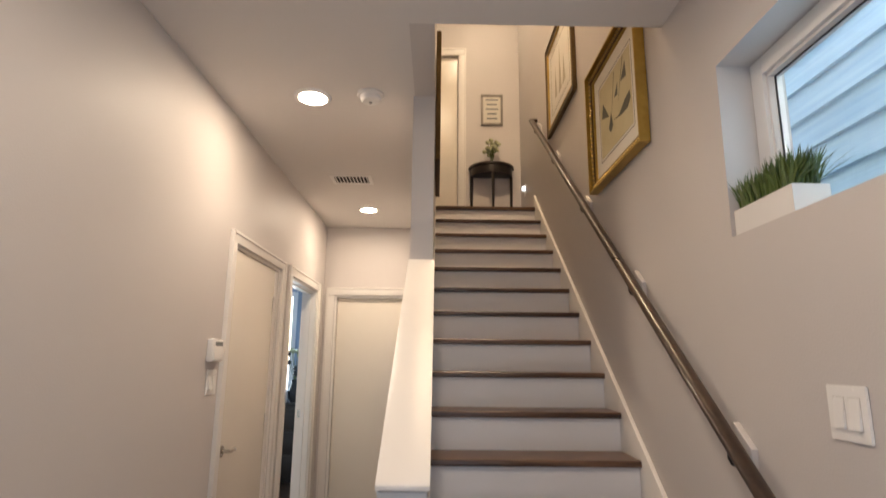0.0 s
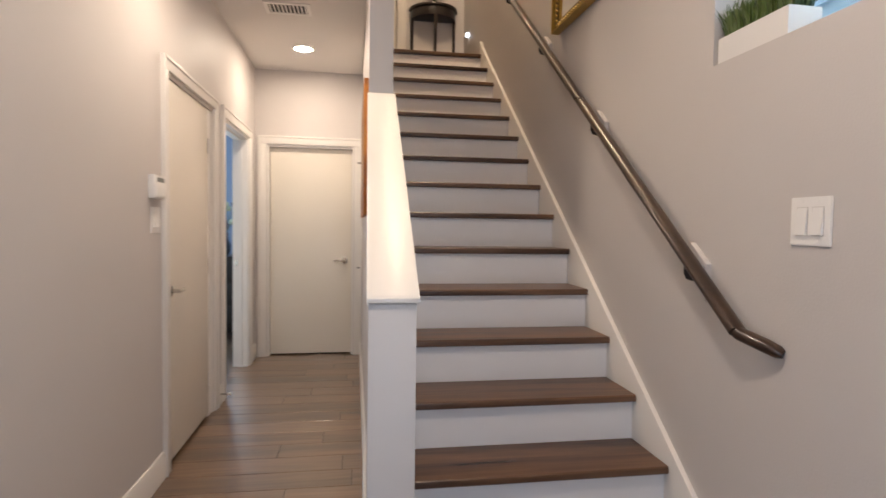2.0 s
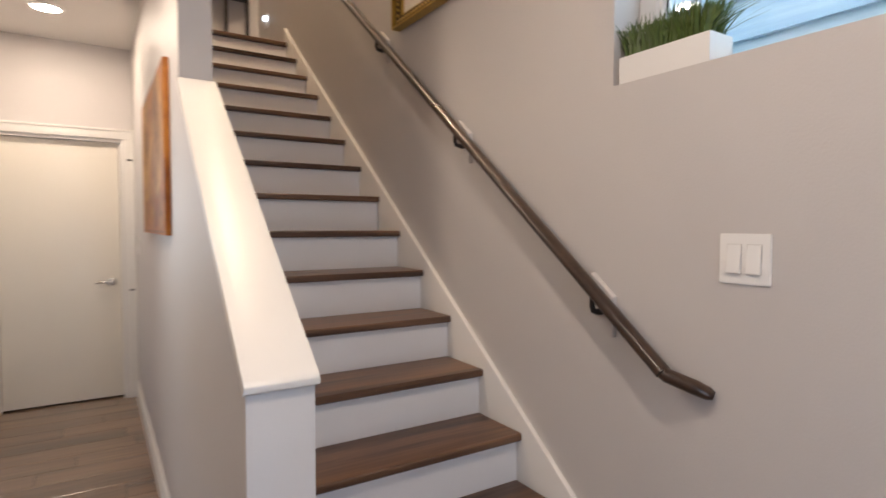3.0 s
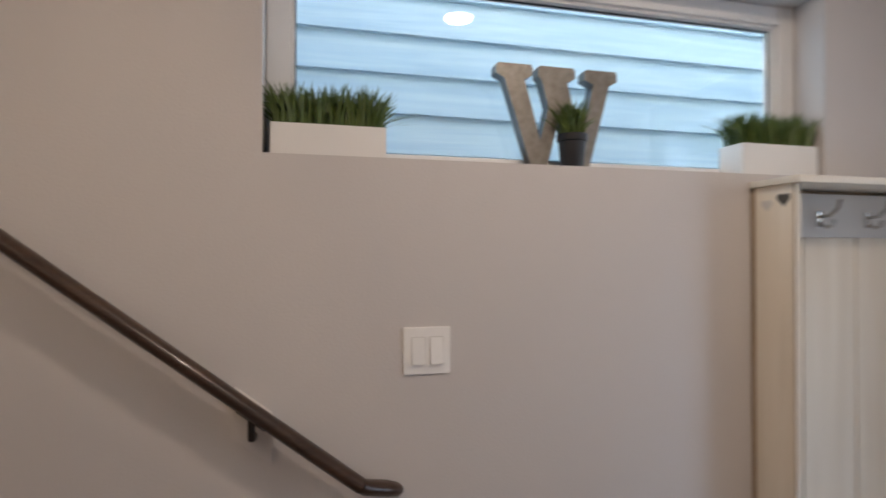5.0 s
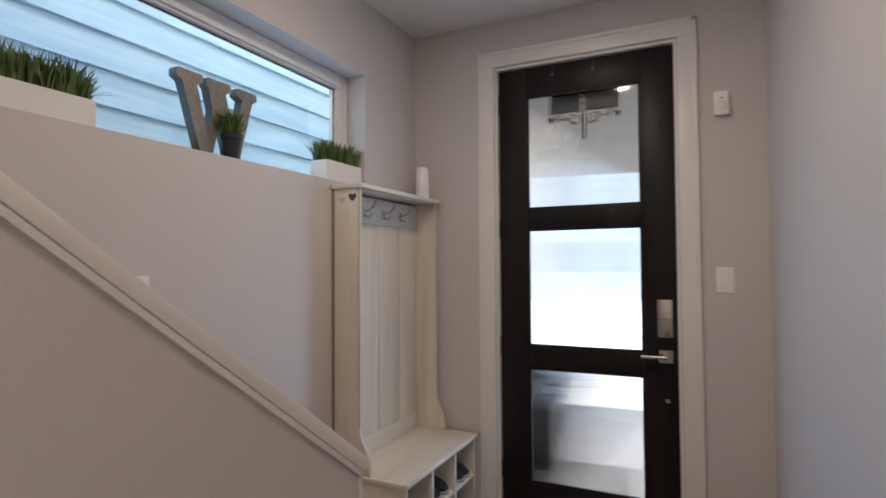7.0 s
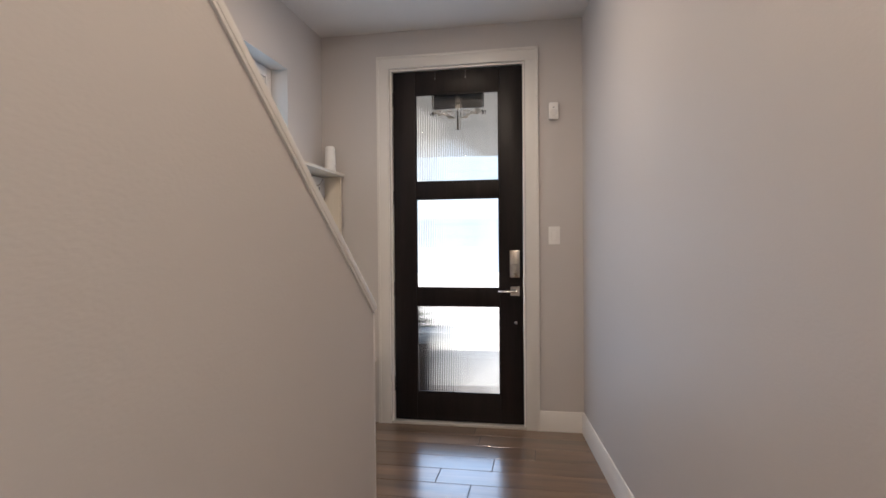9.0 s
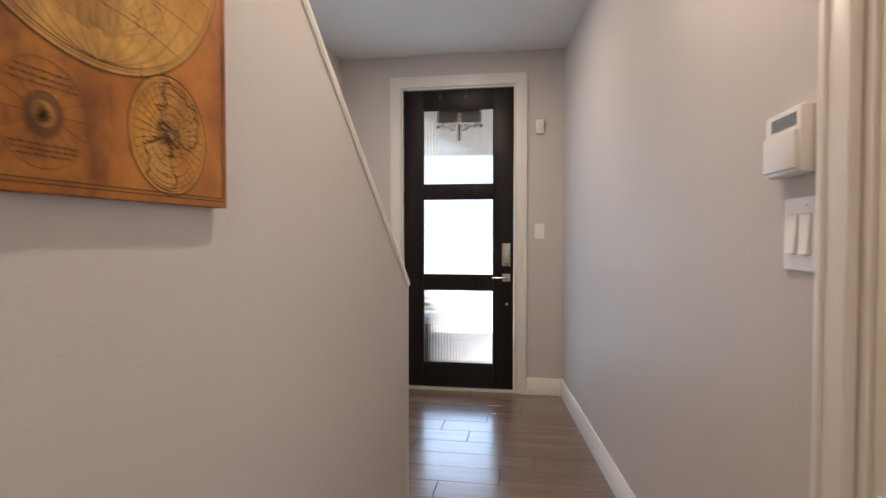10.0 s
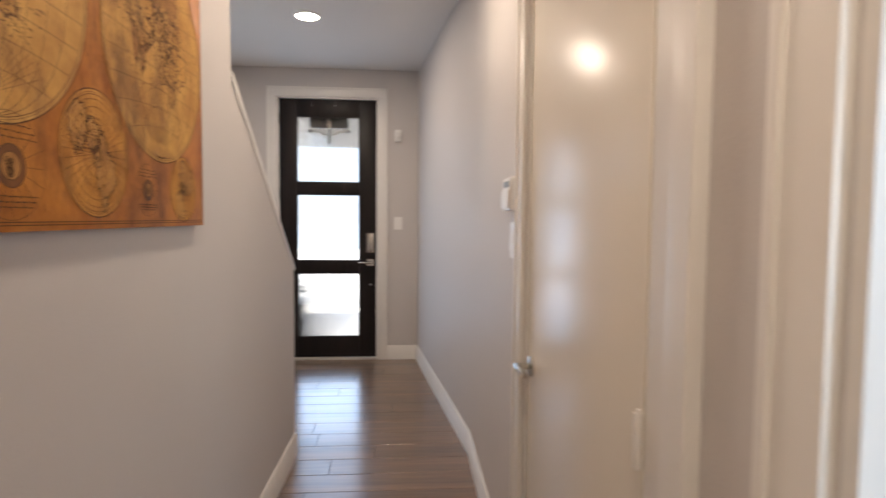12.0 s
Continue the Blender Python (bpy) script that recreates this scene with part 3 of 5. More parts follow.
room_door = thing("room_door", (-1.3, R0, 0.01), "white flush door standing open into the side room", "door", "hall doors")
part("leaf", boxes((-1.760, -0.926, R0 - 0.020, R0 + 0.017, 0.012, HD - JT - 0.003), bevel=0.002), DOORP, room_door)
lever(room_door, -1.69, R0 + 0.017, 0.915, (0, 1, 0), (1, 0, 0))
strike = thing("strike_plate", (-0.865, R1 - JT, 0.9), "small brushed metal strike plate in the door jamb", "strike plate")
part("plate", boxes((-0.905, -0.884, R1 - JT - 0.0025, R1 - JT - 0.0005, 0.885, 0.945)), NICKEL, strike)

upd = thing("landing_door", (0.1, BW + 0.05, UPZ), "closed white flush door on the upper landing", "door")
part("leaf", boxes((-0.297, 0.519, BW + 0.030, BW + 0.068, UPZ + 0.008, 4.727), bevel=0.002), DOORP, upd)

# entry door: dark stiles and rails round three reeded panes
YD0, YD1 = -0.352, -0.306
LX0, LX1, LZ1 = DX0 + 0.015, DX1 - 0.015, DZ1 - 0.015
GX0, GX1 = -0.045, 0.532
PANES = [(0.213, 0.818), (0.934, 1.553), (1.663, 2.268)]
entry = thing("entry_door", (0.245, -0.33, 0.02), "closed espresso-stained entry door with three reeded glass panes", "door")
part("hinge_stile", boxes((GX1, LX1, YD0, YD1, 0.022, LZ1), bevel=0.003), BLACKD, entry)
part("lock_stile", boxes((LX0, GX0, YD0, YD1, 0.022, LZ1), bevel=0.003), BLACKD, entry)
for z0, z1 in ((0.022, PANES[0][0]), (PANES[0][1], PANES[1][0]), (PANES[1][1], PANES[2][0]), (PANES[2][1], LZ1)):
    part("rail", boxes((GX0, GX1, YD0, YD1, z0, z1), bevel=0.0025), BLACKD, entry)


def reeded(x0, x1, y, z0, z1, pitch=0.0125, deep=0.0016):
    """A pane with upright flutes on its outer side."""
    n = round((x1 - x0) / pitch)
    prof = []
    for k in range(n):
        for j in range(4):
            u = j / 4
            prof.append((x0 + (x1 - x0) * (k + u) / n, y - 0.004 - deep * math.sin(math.pi * u)))
    prof.append((x1, y - 0.004))
    return prism(prof + [(x1, y), (x0, y)], "z", z0, z1)


for z0, z1 in PANES:
    pane = part("pane", reeded(GX0 + 0.004, GX1 - 0.004, -0.327, z0 + 0.004, z1 - 0.004), REED, entry, "reeded glass pane", smooth=True)
    pane.visible_shadow = False
    b = 0.009
    part("bead", boxes((GX0, GX1, YD1 - 0.016, YD1 - 0.004, z0, z0 + b), (GX0, GX1, YD1 - 0.016, YD1 - 0.004, z1 - b, z1), (GX0, GX0 + b, YD1 - 0.016, YD1 - 0.004, z0, z1), (GX1 - b, GX1, YD1 - 0.016, YD1 - 0.004, z0, z1)), BLACKD, entry)
for hz in (2.24, 1.56, 0.93, 0.27):
    hg = part("hinge", tube([(LX1 + 0.006, YD1 + 0.006, hz - 0.05), (LX1 + 0.006, YD1 + 0.006, hz + 0.05)], 0.007, 12), NICKEL, entry, "satin nickel hinge")
    part("hinge_leaf", boxes((LX1 + 0.001, LX1 + 0.015, YD1 - 0.002, YD1 + 0.001, hz - 0.05, hz + 0.05)), NICKEL, hg)
lock = part("keypad_lock", boxes((-0.180, -0.110, YD1, YD1 + 0.024, 1.010, 1.195), bevel=0.008), NICKEL, entry, "satin nickel keypad deadbolt cover")
part("turn_piece", boxes((-0.158, -0.132, YD1 + 0.022, YD1 + 0.042, 1.055, 1.065), bevel=0.003), NICKEL, lock)
part("turn_rose", tube([(-0.145, YD1 + 0.022, 1.06), (-0.145, YD1 + 0.028, 1.06)], 0.016, 20), NICKEL, lock)
part("cover_seam", boxes((-0.176, -0.114, YD1 + 0.0235, YD1 + 0.0245, 1.098, 1.100)), GREYP, lock)
lever(entry, -0.146, YD1, 0.920, (0, 1, 0), (1, 0, 0), square=True, reach=0.11)
part("door_viewer", tube([(-0.149, YD1, 0.708), (-0.149, YD1 + 0.008, 0.708), (-0.149, YD1 + 0.012, 0.708)], [0.011, 0.011, 0.007], 18), NICKEL, entry, "small round nickel stud")
for sx in (0.390, 0.180):
    part("hook_screw", tube([(sx, YD1, 2.37), (sx, YD1 + 0.006, 2.37)], 0.004, 10), GREYP, entry)
    part("hook_strap", boxes((sx - 0.003, sx + 0.003, YD1, YD1 + 0.003, 2.36, LZ1)), BLACKP, entry)

# iron ornament hung on the outer face of the door
orn = thing("hanging_ornament", (0.245, -0.40, 2.02), "dark iron hanging sign with silver scrollwork on the outer door face", "door ornament")
part("panel", boxes((0.066, 0.424, -0.402, -0.388, 2.178, 2.36), bevel=0.003), BLACKP, orn, "dark rectangular panel")
part("medallion", lathe([(0.004, 0), (0.020, 0.012), (0.024, 0.035), (0.015, 0.055), (0.022, 0.075), (0.006, 0.10)], 0.245, -0.383, 2.165, 18), GALV, orn, "small worn metal medallion")
for s in (-1, 1):
    for cx, cz, r0, turns in ((0.055, 2.135, 0.036, 1.3), (0.135, 2.150, 0.026, 1.2)):
        pts = []
        for k in range(26):
            a = k / 25 * turns * 2 * math.pi
            r = r0 * (1 - 0.75 * k / 25)
            pts.append((0.245 + s * (cx + r * math.cos(a)), -0.395, cz + r * math.sin(a)))
        part("scroll", tube(pts, 0.0055, 8), GALV, orn)
    part("arm", tube([(0.245 + s * 0.02, -0.395, 2.11), (0.245 + s * 0.10, -0.395, 2.145), (0.245 + s * 0.185, -0.395, 2.160)], 0.004, 8), GALV, orn)
    part("finial", lathe([(0.003, 0), (0.011, 0.008), (0.013, 0.02), (0.004, 0.034)], 0.245 + s * 0.178, -0.395, 2.130, 12), BRONZE, orn)
part("drop_bar", tube([(0.245, -0.395, 2.17), (0.245, -0.395, 2.03)], [0.008, 0.011], 10), BRONZE, orn)


# ---- side window ----
win = thing("window_1", (1.33, 1.06, WZ0), "long fixed window with a white vinyl frame over a deep sill", "window")
WX0, WX1 = 1.306, 1.372
fw = 0.060
part("window_frame", boxes((WX0, WX1, WY0 + 0.002, WY0 + fw, WZ0 + 0.002, WZ1 - 0.002), (WX0, WX1, WY1 - fw, WY1 - 0.002, WZ0 + 0.002, WZ1 - 0.002), (WX0, WX1, WY0 + fw, WY1 - fw, WZ0 + 0.002, WZ0 + 0.030), (WX0, WX1, WY0 + fw, WY1 - fw, WZ1 - fw, WZ1 - 0.002), bevel=0.004), VINYL, win)
part("inner_step", boxes((WX0 + 0.012, WX1 - 0.010, WY0 + fw, WY0 + fw + 0.010, WZ0 + 0.03, WZ1 - fw), (WX0 + 0.012, WX1 - 0.010, WY1 - fw - 0.010, WY1 - fw, WZ0 + 0.03, WZ1 - fw), (WX0 + 0.012, WX1 - 0.010, WY0 + fw, WY1 - fw, WZ1 - fw - 0.010, WZ1 - fw), bevel=0.002), VINYL, win)
part("gasket", boxes((1.338, 1.344, WY0 + fw + 0.010, WY0 + fw + 0.014, WZ0 + 0.03, WZ1 - fw - 0.010), (1.338, 1.344, WY1 - fw - 0.014, WY1 - fw - 0.010, WZ0 + 0.03, WZ1 - fw - 0.010), (1.338, 1.344, WY0 + fw + 0.010, WY1 - fw - 0.010, WZ1 - fw - 0.014, WZ1 - fw - 0.010)), GASKET, win)
wp = part("pane", boxes((1.339, 1.343, WY0 + fw + 0.006, WY1 - fw - 0.006, WZ0 + 0.026, WZ1 - fw - 0.006)), GLASS, win, smooth=False)
wp.visible_shadow = False


# ---- outside ----
structure("ground", boxes((-150, 150, -160, 160, -0.34, -0.14)), CONC, "pale concrete ground round the house", "ground")
# out of view; 3.75 keeps the siding below 2.96 out of the sun
structure("roof_entry", boxes((-4.0, 1.199, -0.30, 2.13, 3.65, 3.75)), CONC, "unseen flat roof over the entry, its height set to shade the siding", "roof")
structure("porch_floor", boxes((-2.2, 1.42, -3.0, -0.42, -0.14, -0.02), bevel=0.006), PORCHSH, "porch floor with shade put into its dark colour", "pavement")
structure("porch_ceiling", boxes((-2.4, 1.42, -5.4, -0.42, 2.62, 2.76)), SOFFIT, "grey porch ceiling", "ceiling")
# added wall that makes the view through the door darker on this side
structure("porch_shade_wall", boxes((1.20, 1.42, -2.7, -0.42, -0.14, 2.62)), STUCCO, "pale stucco wall added beside the porch to darken that side", "wall")
# unseen blocker: holds the sun off the neighbour's boards past the house front
structure("siding_shade_parapet", boxes((1.20, 1.42, -5.4, -0.42, 2.761, 3.75)), STUCCO, "unseen stucco parapet added to keep sun off the siding", "wall")
structure("facade_wall", boxes((-4.0, -0.92, -0.42, -0.30, -0.14, 3.75), (-0.92, 1.199, -0.42, -0.30, 2.76, 3.75)), STUCCO, "pale stucco front of the house", "wall")
# added dark sheet, stands for the dark area low in the door's glass
mat_ = thing("pane_shade_mat", (0.40, -1.3, -0.02), "dark mat added on the porch slab to darken the lower door pane", "door mat")
part("mat", boxes((0.02, 0.98, -1.35, -0.72, -0.0195, -0.004), bevel=0.004), SHADEMAT, mat_)

# made-up planter and shrub, a dark mass for the lower pane's left side
shrub = thing("added_dark_shrub", (0.92, -1.35, -0.02), "dark shrub and planter added to darken the lower door pane", "potted plant")
part("planter", boxes((0.52, 1.16, -1.60, -1.10, -0.019, 0.40), bevel=0.012), BLACKP, shrub)
sv, sf, sr = [], [], random.Random(17)
for k in range(1300):
    a, e, q = sr.uniform(0, 6.28), sr.uniform(-0.4, 1.4), sr.uniform(0.10, 0.30)
    c = Vector((0.86 + 1.2 * q * math.cos(a) * math.cos(e), -1.35 + q * math.sin(a) * math.cos(e), 0.50 + 0.26 * math.sin(e) * sr.uniform(0.4, 1.1)))
    d = Vector((sr.uniform(-1, 1), sr.uniform(-1, 1), sr.uniform(-0.3, 1))).normalized() * 0.05
    n = d.cross(Vector((sr.uniform(-1, 1), sr.uniform(-1, 1), 0.3))).normalized() * 0.014
    i = len(sv)
    sv += [c, c + d * 0.5 + n, c + d, c + d * 0.5 - n]
    sf.append((i, i + 1, i + 2, i + 3))
sm_ = bpy.data.meshes.new("foliage")
sm_.from_pydata(sv, [], sf)
bm = bmesh.new()
bm.from_mesh(sm_)
bpy.data.meshes.remove(sm_)
part("foliage", bm, DARKFILL, shrub, "dense small leaves", smooth=False)

nb = thing("neighbour_house", (2.35, 3, -0.14), "neighbouring house with pale blue-white lap siding", "house")
part("wall", boxes((2.326, 2.60, -4.0, 8.0, -0.14, 3.9)), SIDING, nb)
LAP = 0.179
board = None
for k in range(22):
    z = 2.33 + LAP * (k - 14)
    if board is None:
        bm = prism([(2.286, 0), (2.286, 0.004), (2.314, LAP + 0.02), (2.325, LAP + 0.02), (2.325, 0)], "y", -4.0, 8.0)
        bmesh.ops.translate(bm, verts=bm.verts[:], vec=(-2.35, -3, 0))
        board = link("siding_board", bm, SIDING)
        ob = board
    else:
        ob = new("siding_board", board.data)
    ob.parent = nb
    ob.location = (0, 0, z + 0.14)
opp = thing("opposite_house", (0, -21, -0.14), "pale blue-grey house across the drive with windows and a grey roof", "house")
part("wall", boxes((-9, 9, -25, -21, -0.14, 6.0)), BLUEST, opp)
part("roof", prism([(-20.6, 6.0), (-25.4, 6.0), (-23, 8.2)], "x", -9.4, 9.4), GREYP, opp)
for wx in (-6, -2, 2, 6):
    for wz in (1.0, 3.8):
        w_ = part("window", boxes((wx - 0.7, wx + 0.7, -21.05, -20.94, wz, wz + 1.3)), GREYP, opp)
        part("frame", boxes((wx - 0.78, wx + 0.78, -21.02, -20.92, wz - 0.08, wz), (wx - 0.78, wx + 0.78, -21.02, -20.92, wz + 1.3, wz + 1.38), (wx - 0.78, wx - 0.7, -21.02, -20.92, wz, wz + 1.3), (wx + 0.7, wx + 0.78, -21.02, -20.92, wz, wz + 1.3)), BLUEST, w_)


# ---- side room ----
structure("wall_room", boxes((-3.4, -3.2, 4.0, 7.7, 0, CEILZ), (-3.2, -0.92, 4.0, 4.1, 0, CEILZ), (-1.02, -0.92, 5.84, 7.5, 0, CEILZ),
          (-3.2, -2.70, 7.5, 7.7, 0, CEILZ), (-1.50, -0.92, 7.5, 7.7, 0, CEILZ), (-2.70, -1.50, 7.5, 7.7, 0, 0.95), (-2.70, -1.50, 7.5, 7.7, 2.25, CEILZ)), BLUEW, "blue-grey painted walls of the side room", "wall")
structure("floor_room", boxes((-3.4, -0.92, 4.0, 7.7, -0.12, -0.004)), TILE, "wood-look tiled floor of the side room", "floor")
structure("ceiling_room", boxes((-3.4, -0.92, 4.0, 7.7, CEILZ, 2.8)), CEIL, "off-white ceiling of the side room", "ceiling")
rw = thing("window_2", (-2.1, 7.5, 0.95), "bright side room window with a white frame", "window")
part("window_frame", boxes((-2.70, -2.64, 7.49, 7.56, 0.95, 2.25), (-1.56, -1.50, 7.49, 7.56, 0.95, 2.25), (-2.64, -1.56, 7.49, 7.56, 0.95, 1.01), (-2.64, -1.56, 7.49, 7.56, 2.19, 2.25), bevel=0.004), VINYL, rw)
dr = thing("dresser", (-1.8, 7.05, 0), "dark wooden dresser under the side room window", "dresser")
part("body", boxes((-2.5, -1.12, 6.80, 7.30, 0.04, 0.86), bevel=0.006), DARKW, dr)
part("top", boxes((-2.54, -1.08, 6.77, 7.32, 0.86, 0.89), bevel=0.006), DARKW, dr)
for k in range(3):
    d_ = part("drawer", boxes((-2.46, -1.16, 6.784, 6.80, 0.10 + k * 0.25, 0.33 + k * 0.25), bevel=0.004), DARKW, dr)
    part("handle", boxes((-1.86, -1.76, 6.768, 6.784, 0.20 + k * 0.25, 0.215 + k * 0.25), bevel=0.004), NICKEL, d_)
bx = thing("storage_box", (-1.50, 6.95, 0.89), "small white box standing on the dresser", "box")
part("box_body", boxes((-1.58, -1.42, 6.86, 7.04, 0.89, 1.00), bevel=0.006), CERAM, bx)
part("lid", boxes((-1.586, -1.414, 6.854, 7.046, 1.00, 1.03), bevel=0.006), CERAM, bx)
fv = thing("flower_vase", (-1.36, 7.02, 0.89), "dark vase of white and dark flowers on the dresser", "vase")
part("vase", lathe([(0.04, 0), (0.06, 0.05), (0.065, 0.12), (0.035, 0.22), (0.042, 0.26)], -1.36, 7.02, 0.89, 20), BLACKP, fv)
rnd = random.Random(5)
for k in range(14):
    ax, az = rnd.uniform(-0.11, 0.11), rnd.uniform(0.32, 0.62)
    ay = rnd.uniform(-0.09, 0.09)
    part("stem", tube([(-1.36, 7.02, 1.13), (-1.36 + ax * 0.4, 7.02 + ay * 0.4, 0.89 + az * 0.7), (-1.36 + ax, 7.02 + ay, 0.89 + az)], 0.003, 6), LEAF, fv)
    bm = bmesh.new()
    bmesh.ops.create_icosphere(bm, subdivisions=2, radius=0.03, matrix=pose(-1.36 + ax, 7.02 + ay, 0.89 + az))
    for v in bm.verts:
        v.co += 0.012 * noise.noise_vector(v.co * 60)
    part("bloom", bm, FLOWER if k % 3 == 0 else BLACKP, fv)


# ---- ceiling fittings ----
def downlight(x, y, z):
    ob = thing("recessed_downlight", (x, y, z), "lit round recessed downlight with a white trim ring", "ceiling light", "downlights")
    bm = bmesh.new()
    prof, n = [(0.068, -0.006), (0.074, -0.011), (0.092, -0.007), (0.095, 0.0)], 36
    rings = [[bm.verts.new((x + r * math.cos(2 * math.pi * k / n), y + r * math.sin(2 * math.pi * k / n), z + h)) for k in range(n)] for r, h in prof]
    for p, q in zip(rings, rings[1:]):
        for k in range(n):
            bm.faces.new((p[k], p[(k + 1) % n], q[(k + 1) % n], q[k]))
    bmesh.ops.recalc_face_normals(bm, faces=bm.faces[:])
    part("trim_ring", bm, PLATE, ob)
    part("lens", lathe([(0.070, -0.009), (0.072, -0.001)], x, y, z, 36), LENS, ob, "glowing frosted lens")


for lx, ly, lz, lw in DOWNLIGHTS:
    downlight(lx, ly, lz)
sm = thing("smoke_detector", (-0.03, 2.85, CEILZ), "round white smoke detector on the hall ceiling", "smoke detector")
part("base", lathe([(0.066, 0), (0.068, -0.010), (0.064, -0.014)][::-1], -0.03, 2.85, CEILZ, 32), PLATE, sm)
part("cap", lathe([(0.018, -0.046), (0.040, -0.043), (0.050, -0.034), (0.054, -0.013)], -0.03, 2.85, CEILZ, 32), PLATE, sm)
part("sensor", lathe([(0.006, -0.050), (0.009, -0.045)], -0.03, 2.85, CEILZ, 12), GREYP, sm)
VX0, VX1, VY0, VY1 = -0.475, -0.175, 4.09, 4.29
vent = thing("ceiling_vent", (-0.325, 4.19, CEILZ), "white metal ceiling vent with angled slats", "vent")
part("frame", boxes((VX0, VX1, VY0, VY0 + 0.026, CEILZ - 0.008, CEILZ - 0.0005), (VX0, VX1, VY1 - 0.026, VY1, CEILZ - 0.008, CEILZ - 0.0005), (VX0, VX0 + 0.026, VY0 + 0.026, VY1 - 0.026, CEILZ - 0.008, CEILZ - 0.0005), (VX1 - 0.026, VX1, VY0 + 0.026, VY1 - 0.026, CEILZ - 0.008, CEILZ - 0.0005), bevel=0.002), PLATE, vent)
# near-black sheet paints the shade between the slats; no duct is built
part("backing", boxes((VX0 + 0.026, VX1 - 0.026, VY0 + 0.026, VY1 - 0.026, CEILZ - 0.002, CEILZ - 0.0004)), VENTD, vent)
for k in range(10):
    x = VX0 + 0.036 + k * (VX1 - VX0 - 0.072) / 9
    part("slat", prism([(x - 0.004, CEILZ - 0.003), (x + 0.007, CEILZ - 0.011), (x + 0.008, CEILZ - 0.010), (x - 0.003, CEILZ - 0.002)], "y", VY0 + 0.026, VY1 - 0.026), PLATE, vent)


# ---- switches and small wall fittings ----
def plate(name, c, out, along, w, h, gangs, label, category, group="wall switches"):
    """A switch plate with rocker switches. c: middle of the plate on the wall."""
    o, a, up, c = Vector(out), Vector(along), Vector((0, 0, 1)), Vector(c)

    def slab(cx, cz, sw, sh, d0, d1, bev, tilt=0.0):
        bm = bmesh.new()
        r = bmesh.ops.create_cube(bm, size=1.0)
        for v in r["verts"]:
            d = d0 if v.co.y < 0 else d1 + tilt * v.co.z
            v.co = c + a * (cx + v.co.x * sw) + up * (cz + v.co.z * sh) + o * d
        bmesh.ops.recalc_face_normals(bm, faces=bm.faces[:])
        bmesh.ops.bevel(bm, geom=bm.edges[:], offset=bev, segments=2, affect="EDGES")
        return bm

    ob = thing(name, c, label, category, group)
    part("plate", slab(0, 0, w, h, 0, 0.006, 0.002), PLATE, ob)
    for g in range(gangs):
        gx = (g - (gangs - 1) / 2) * 0.046
        part("surround", slab(gx, 0, 0.035, 0.069, 0.004, 0.0066, 0.0006), GREYB, ob)
        part("rocker", slab(gx, 0, 0.032, 0.066, 0.006, 0.0100, 0.0008, -0.006), PLATE, ob)
        for sz in (-0.048, 0.048):
            part("screw", tube([c + a * gx + up * sz + o * 0.005, c + a * gx + up * sz + o * 0.0068], 0.0028, 10), PLATE, ob)
    return ob


plate("light_switch", (XR, 1.488, 1.283), (-1, 0, 0), (0, 1, 0), 0.119, 0.117, 2, "white double rocker light switch on the stair wall", "light switch")
plate("light_switch", (-0.404, YF, 1.290), (0, 1, 0), (1, 0, 0), 0.074, 0.117, 1, "white single rocker light switch beside the entry door", "light switch")
plate("light_switch", (XL, 3.096, 1.270), (1, 0, 0), (0, 1, 0), 0.117, 0.122, 2, "white double rocker light switch beside the closet door", "light switch")
plate("light_switch", (XS0, 5.30, 1.20), (-1, 0, 0), (0, 1, 0), 0.074, 0.117, 1, "white single rocker light switch near the hall's end", "light switch")
pir = thing("motion_sensor", (-0.404, YF, 2.05), "small white motion sensor on the wall beside the entry door", "sensor")
part("body", boxes((-0.435, -0.373, YF, YF + 0.034, 2.045, 2.155), bevel=0.009), PLATE, pir)
part("lens", tube([(-0.404, YF + 0.030, 2.088), (-0.404, YF + 0.038, 2.088), (-0.404, YF + 0.042, 2.088)], [0.024, 0.022, 0.012], 20), CERAM, pir, "milky curved lens")
part("mark", boxes((-0.409, -0.399, YF + 0.034, YF + 0.0350, 2.118, 2.123)), GREYP, pir)
alarm = thing("alarm_panel", (XL, 3.080, 1.37), "white alarm keypad with a grey screen beside the closet door", "alarm keypad")
part("housing", boxes((XL, XL + 0.030, 3.012, 3.148, 1.368, 1.478), bevel=0.008), PLATE, alarm)
part("screen", boxes((XL + 0.0295, XL + 0.0312, 3.044, 3.134, 1.446, 1.466)), GREYP, alarm, "small grey display")
part("flap", boxes((XL + 0.029, XL + 0.036, 3.020, 3.140, 1.376, 1.438), bevel=0.003), PLATE, alarm, "white key cover")
for cz in (1.855, 0.849):
    catch = thing("door_catch", (0.165, YB - 0.018, cz), "small dull metal catch on the far door casing", "catch", "casing catches")
    part("plate", boxes((0.145, 0.190, YB - 0.0225, YB - 0.0182, cz - 0.007, cz + 0.007), bevel=0.001), BRONZE, catch)
    part("tongue", boxes((0.150, 0.170, YB - 0.030, YB - 0.0225, cz - 0.003, cz + 0.003), bevel=0.001), NICKEL, catch)
stop = thing("door_stop", (XL, 4.30, 0.06), "small white door stop on the baseboard", "door stop")
part("rod", tube([(XL + 0.014, 4.30, 0.075), (XL + 0.07, 4.30, 0.075)], 0.006, 10), NICKEL, stop)
part("tip", tube([(XL + 0.068, 4.30, 0.075), (XL + 0.085, 4.30, 0.075)], 0.011, 12), PLATE, stop)


# ---- handrail ----
RX = 1.143


def rail_z(y):
    return 0.990 + 0.782 * (y - 1.658)


